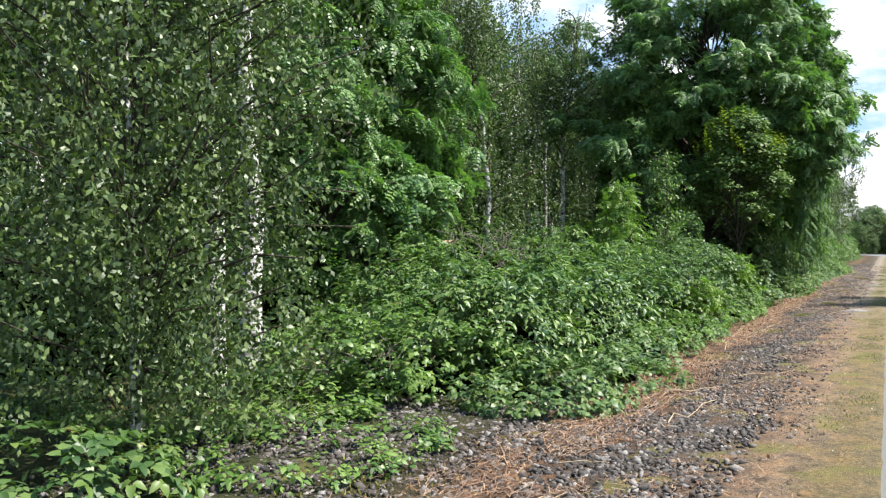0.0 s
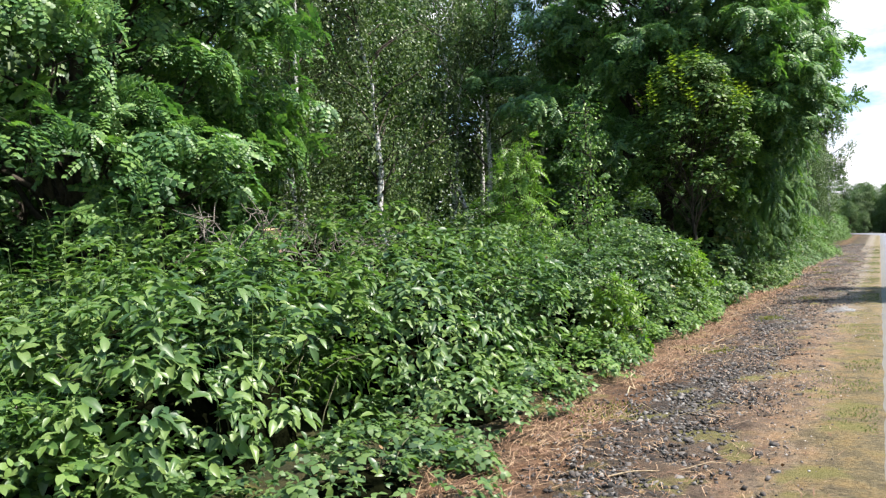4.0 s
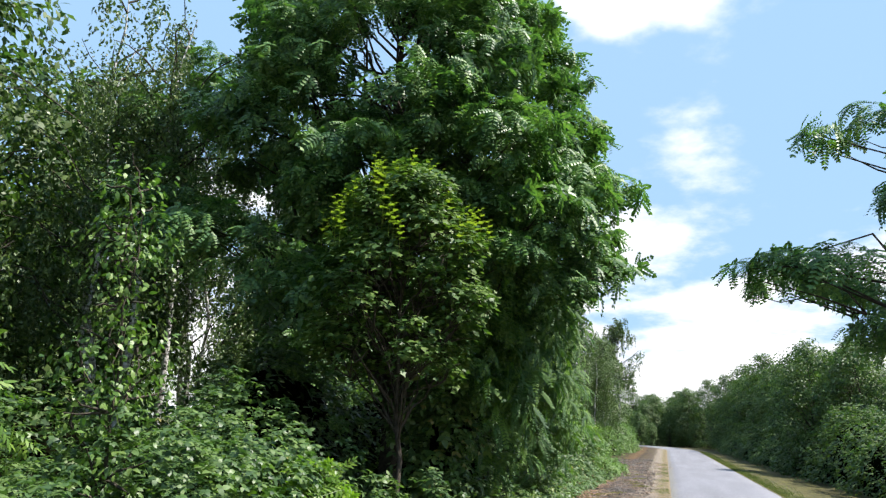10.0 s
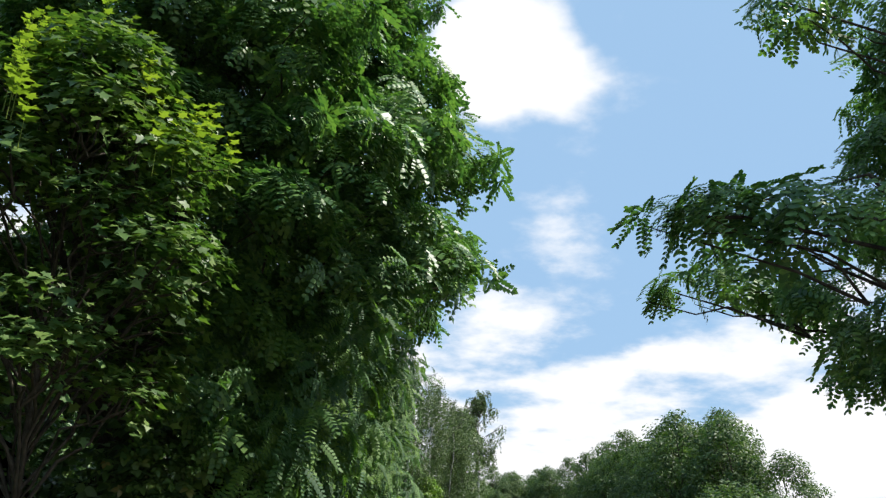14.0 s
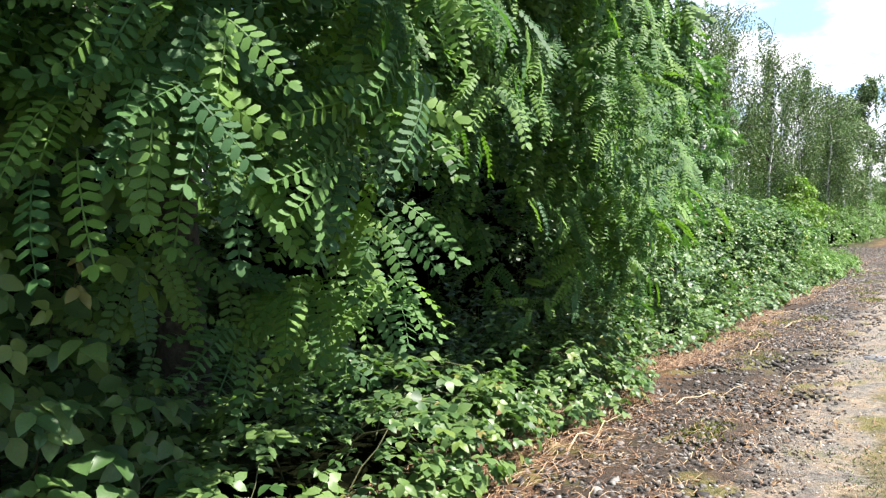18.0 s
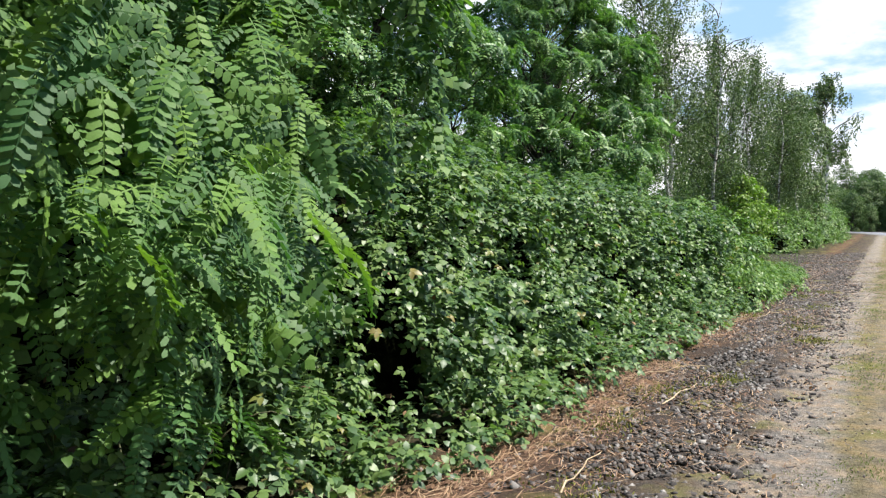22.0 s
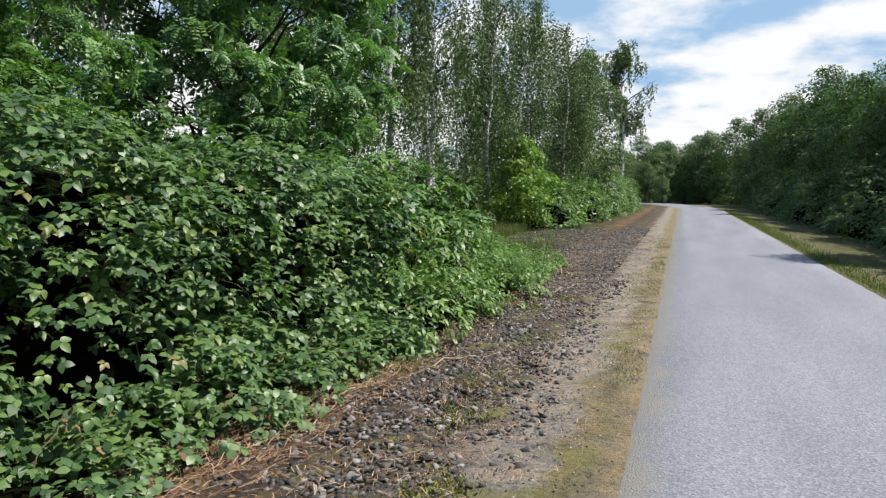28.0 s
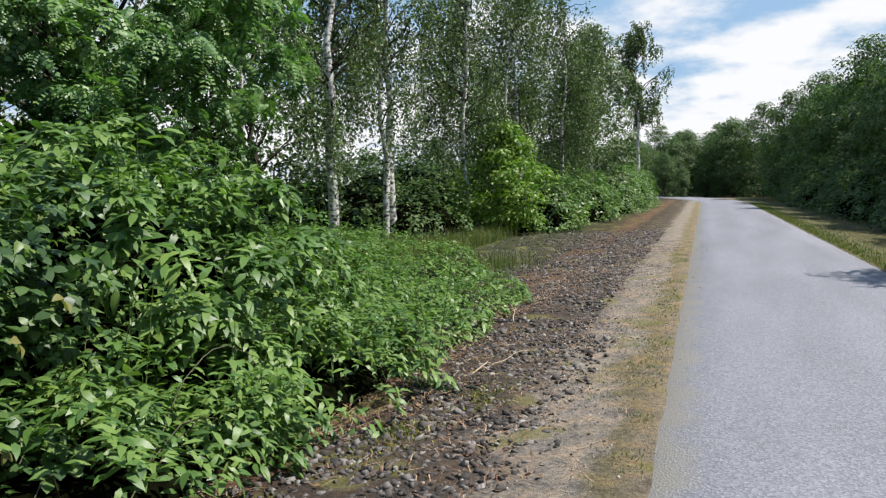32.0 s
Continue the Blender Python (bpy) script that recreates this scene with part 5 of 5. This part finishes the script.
xs_, ys_ = [], []
for px, py, pr in ((-1.75, 36.6, .22), (-1.3, 37.2, .18), (-1.8, 35.2, .2), (-1.45, 33.4, .25), (-1.0, 41.6, .2), (-1.7, 27.5, .2), (-1.2, 30.0, .16), (-2.0, 12.6, .2), (-1.7, 16.4, .15), (-1.9, 43.0, .2), (-1.1, 47.6, .2), (-3.0, 5.2, .4), (-1.0, 44.5, .25), (-1.15, 42.6, .22), (-1.4, 46.6, .2), (-0.75, 40.2, .18), (-1.2, 24.0, .2), (-1.5, 20.2, .16)):
    xs_.append(rs.normal(px, pr * .6, 420)); ys_.append(rs.normal(py, pr * 1.1, 420))
x, y = np.concatenate(xs_), np.concatenate(ys_)
tagged(blades("moss", "yellow-green moss cushions on the verge", rs, on_ground(x, y), rs.uniform(.015, .035, len(x)), 0.006, MOSS, lean=1.0), category="moss")

# ---- ballast, straw and sticks on the verge ----
def ballast():
    rs = np.random.RandomState(31)
    n = 60000
    y = -1.5 + 70 * rs.random_sample(n)
    x = np.where(y > 26, -1.3, -1.4) + rs.normal(0, .4, n) * np.where(y > 26, 1.15, .9)
    wide = (y > 50) | (y < 7.5)
    x = np.where(wide, -0.75 - np.abs(rs.normal(0, 1.5, n)) * np.where(y < 7.5, 1.0, 1.3), x)
    y[:9000] = rs.uniform(3.6, 8.4, 9000); x[:9000] = rs.uniform(-5.2, -1.0, 9000)
    y[9000:13000] = rs.uniform(52, 60, 4000); x[9000:13000] = rs.uniform(-5.2, -1.0, 4000)
    ok = (x < -0.4) & (x > -5.5) & (vnoise(np.stack([x, y, x * 0], 1) * .8, 2.0) + rs.normal(0, .25, n) > -0.5)
    x, y = x[ok], y[ok]
    P = on_ground(x, y)
    m = len(P)
    S = rs.uniform(.006, .019, m) * np.interp(y, [8, 11, 26, 42], [1.35, 1, 1, 1.3]) * np.where(rs.random_sample(m) < .08, 1.6, 1)
    cube = np.array([(i, j, k) for i in (-1, 1) for j in (-1, 1) for k in (-1, 1)], float)
    quads = [(0, 1, 3, 2), (4, 6, 7, 5), (0, 4, 5, 1), (2, 3, 7, 6), (0, 2, 6, 4), (1, 5, 7, 3)]
    tris = np.array([t for q in quads for t in ((q[0], q[1], q[2]), (q[0], q[2], q[3]))])
    Q = unit(rs.normal(size=(m, 4)))
    w, a, b, c = Q.T
    R = np.stack([np.stack([1 - 2 * (b * b + c * c), 2 * (a * b - c * w), 2 * (a * c + b * w)], 1),
                  np.stack([2 * (a * b + c * w), 1 - 2 * (a * a + c * c), 2 * (b * c - a * w)], 1),
                  np.stack([2 * (a * c - b * w), 2 * (b * c + a * w), 1 - 2 * (a * a + b * b)], 1)], 1)
    shape = cube[None] * rs.uniform((.8, .55, .25), (1.45, 1.1, .7), (m, 3))[:, None] + rs.uniform(-.35, .35, (m, 8, 3))
    V = np.einsum("mij,mkj->mki", R, shape) * (1, 1, .75) * S[:, None, None] + P[:, None] - UP * (S * .2)[:, None, None]
    T = tris[None] + (np.arange(m) * 8)[:, None, None]
    tagged(new("ballast", np_mesh("ballast", V.reshape(-1, 3), T.reshape(-1, 3), STONE)), "dark grey-brown angular ballast stones on the verge", "gravel", kind="stuff")


ballast()


def wet_mat():
    m, nt, N, L, b, out = material("puddle_grey")
    tc = N("ShaderNodeTexCoord")
    no = N("ShaderNodeTexNoise"); no.inputs["Scale"].default_value, no.inputs["Detail"].default_value = 14.0, 5.0
    L(tc.outputs["Object"], no.inputs["Vector"])
    # pale grey in the base colour, not clear water
    rp = ramp(nt, [(0.35, (0.09, 0.085, 0.083)), (0.65, (0.19, 0.18, 0.178))])
    L(no.outputs["Fac"], rp.inputs[0]); L(rp.outputs[0], b.inputs["Base Color"])
    mr = N("ShaderNodeMapRange"); mr.inputs["From Min"].default_value, mr.inputs["From Max"].default_value = 0.42, 0.6
    mr.inputs["To Min"].default_value, mr.inputs["To Max"].default_value = 0.25, 0.7
    L(no.outputs["Fac"], mr.inputs[0]); L(mr.outputs[0], b.inputs["Roughness"])
    return m


WET = wet_mat()


def puddle(x, y, rx, ry, seed):
    """Shallow puddle with a ragged outline, a little below the stones round it."""
    rs = np.random.RandomState(seed)
    a = np.arange(28) * 2 * np.pi / 28
    r = 1 + 0.22 * np.sin(3 * a + seed) + 0.14 * np.sin(7 * a + 2 * seed) + rs.normal(0, .05, 28)
    rim = np.stack([np.cos(a) * rx * r, np.sin(a) * ry * r, np.full(28, -.02)], 1)
    top = rim * (.93, .93, 0) + UP * .008
    V = np.concatenate([[(0, 0, .008)], top, rim])
    T = [(0, i + 1, (i + 1) % 28 + 1) for i in range(28)]
    T += [t for i in range(28) for t in ((i + 1, i + 29, (i + 1) % 28 + 29), (i + 1, (i + 1) % 28 + 29, (i + 1) % 28 + 1))]
    ob = new("puddle", np_mesh("puddle", V, np.array(T), WET))
    ob.matrix_world = pose(x, y, ground_z(x, y))
    tagged(ob, "shallow pale puddle on the gravel verge", "puddle")


puddle(-0.5, 21.5, 0.24, 0.5, 3)
puddle(-0.22, 33.6, 0.2, 0.28, 5)


def pebbles():
    rs = np.random.RandomState(37)
    n = 36000
    y = 1 + 62 * rs.random_sample(n)
    x = np.where(y > 22, -0.68, -0.85) + rs.normal(0, .3, n)
    ok = vnoise(np.stack([x, y, x * 0], 1) * 1.1, 6.0) + rs.normal(0, .25, n) > 0.0
    P = on_ground(x[ok], y[ok])
    m = len(P)
    v = np.array([(1, 0, 0), (-1, 0, 0), (0, 1, 0), (0, -1, 0), (0, 0, .7), (0, 0, -.7)], float)
    t = np.array([(0, 2, 4), (2, 1, 4), (1, 3, 4), (3, 0, 4), (2, 0, 5), (1, 2, 5), (3, 1, 5), (0, 3, 5)])
    a = rs.uniform(0, 6.3, m)
    R = frames_of(np.tile(UP, (m, 1)) + rs.normal(0, .3, (m, 3)), np.stack([np.cos(a), np.sin(a), a * 0], 1))
    V, T = scatter(v, t, P, R, rs.uniform(.003, .012, m))
    tagged(new("pebbles", np_mesh("pebbles", V, T, STONE_PALE)), "small pale grey pebbles on the sandy verge", "gravel", kind="stuff")


pebbles()


def litter():
    rs = np.random.RandomState(33)
    n = 46000
    y = -1 + 62 * rs.random_sample(n)
    x = np.where(rs.random_sample(n) < .55, -2.2 + rs.normal(0, .26, n), -1.2 + rs.normal(0, .55, n))
    x = np.where(x > -0.1, -rs.random_sample(n) * 1.5 - .1, x)
    x = np.where(y > 44, x + (y - 44) * .06, x)
    keep = (rs.random_sample(n) < np.interp(y, [38, 53], [1, .35])) & (vnoise(np.stack([x * 1.5, y, x * 0], 1) * .9, 7.0) > -.32)
    x, y = x[keep], y[keep]
    n = len(x)
    P = on_ground(x, y) + UP * rs.uniform(.005, .04, n)[:, None]
    L = rs.uniform(.05, .3, n) * np.where(x > -1.7, .55, 1)
    a = rs.normal(1.35, .7, n) + np.where(x > -1.7, rs.uniform(-1.5, 1.5, n), 0)
    d = np.stack([np.cos(a), np.sin(a), rs.normal(0, .08, n)], 1)
    sd = np.stack([-np.sin(a), np.cos(a), np.zeros(n)], 1) * rs.uniform(.0012, .003, n)[:, None]
    bow = sd * rs.normal(0, 8, n)[:, None] + UP * rs.uniform(0, .02, n)[:, None]
    V = np.stack([P - sd, P + sd, P + d * (L / 2)[:, None] + bow - sd, P + d * (L / 2)[:, None] + bow + sd, P + d * L[:, None]], 1)
    t = np.array([(0, 1, 3), (0, 3, 2), (2, 3, 4)])
    T = t[None] + (np.arange(n) * 5)[:, None, None]
    tagged(new("straw_litter", np_mesh("straw_litter", V.reshape(-1, 3), T.reshape(-1, 3), STRAW)), "reddish-brown dry straw and bracken litter", "straw", kind="stuff")
    k = rs.choice(n, 5200)
    V, T = leaves_on(rs, P[k] + UP * .01, np.tile(UP, (5200, 1)), T_FLAT, .042, .6, .5, 0)
    tagged(new("leaf_litter", np_mesh("leaf_litter", V, T, DEADLEAF)), "brown dead leaves on the verge", "leaf litter", kind="stuff")


litter()
rs = np.random.RandomState(35)
for k in range(34):
    x, y = -1.95 + rs.normal(0, .35), -0.5 + 52 * (k + rs.random_sample()) / 34
    L, a = rs.uniform(.35, 1.1), rs.normal(1.3, .5)
    p = np.array([0, 0, .012]); q = np.array([math.cos(a) * L, math.sin(a) * L, .02 + rs.uniform(0, .06)])
    e = new("dry_stalk", np_mesh("dry_stalk", *tube(bent(rs, p, q, .02, 7, .025), np.linspace(.007, .003, 7), 5), STRAWPALE, True))
    e.matrix_world = pose(x, y, ground_z(x, y))
    tagged(e, "pale dry plant stalk lying on the verge", "dry stalk", "dry stalks on the verge")


def brushwood(label, x, y, n, spread, h, seed, zz=0.0):
    rs = np.random.RandomState(seed)
    e = thing("brushwood", x, y, ground_z(x, y), label, "dead branches")
    for _ in range(n):
        a = rs.uniform(0, 2 * np.pi)
        p = rs.normal(0, spread * .4, 3) * (1, 1, 0) + UP * zz
        q = p + np.array([math.cos(a) * spread * rs.uniform(.5, 1.2), math.sin(a) * spread * rs.uniform(.5, 1.2), h * rs.uniform(.3, 1)])
        pts = bent(rs, p, q, .1, 6, .06)
        bits = [tube(pts, np.linspace(.010, .003, 6), 5)]
        for w in range(3):
            m = pts[2 + w]
            bits.append(tube(bent(rs, m, m + rs.normal(0, .16, 3) + UP * .12, .05, 4), [.006, .005, .004, .002], 4))
        part("branch", np_mesh("dead_branch", *join(bits), DEAD, True), e)


brushwood("heap of grey dead twigs in the brambles", -4.9, 8.0, 22, .8, .5, 41, .15)
brushwood("bare grey dead branches that stick out of the hedge", -5.4, 11.8, 10, .6, .5, 42, 1.4)
brushwood("bare grey dead branches behind the hedge", -6.9, 15.6, 26, 1.0, .9, 43, 1.0)


def stump():
    rs = np.random.RandomState(44)
    e = thing("tree_stump", -7.9, 15.05, -0.1, "cut tree stump with pale wood and ragged bark", "tree stump")
    s = np.linspace(0, 1, 8)
    V, T = tube(np.stack([s * .06, s * 0, s * 1.78 - .05], 1), .24 - .05 * s, 14)
    V[:, :2] *= (1 + .06 * np.sin(np.arctan2(V[:, 1], V[:, 0]) * 5))[:, None]
    part("trunk", np_mesh("stump_trunk", V, T, PEELED, True), e)
    a = np.arange(14) * 2 * np.pi / 14
    V = np.concatenate([[(.06, 0, 1.76)], np.stack([.06 + .185 * np.cos(a), .185 * np.sin(a), 1.735 + .02 * np.cos(3 * a)], 1)])
    part("cut_face", np_mesh("stump_cut", V, np.array([(0, i + 1, (i + 1) % 14 + 1) for i in range(14)]), CUTWOOD), e, "pale sawn wood")


stump()
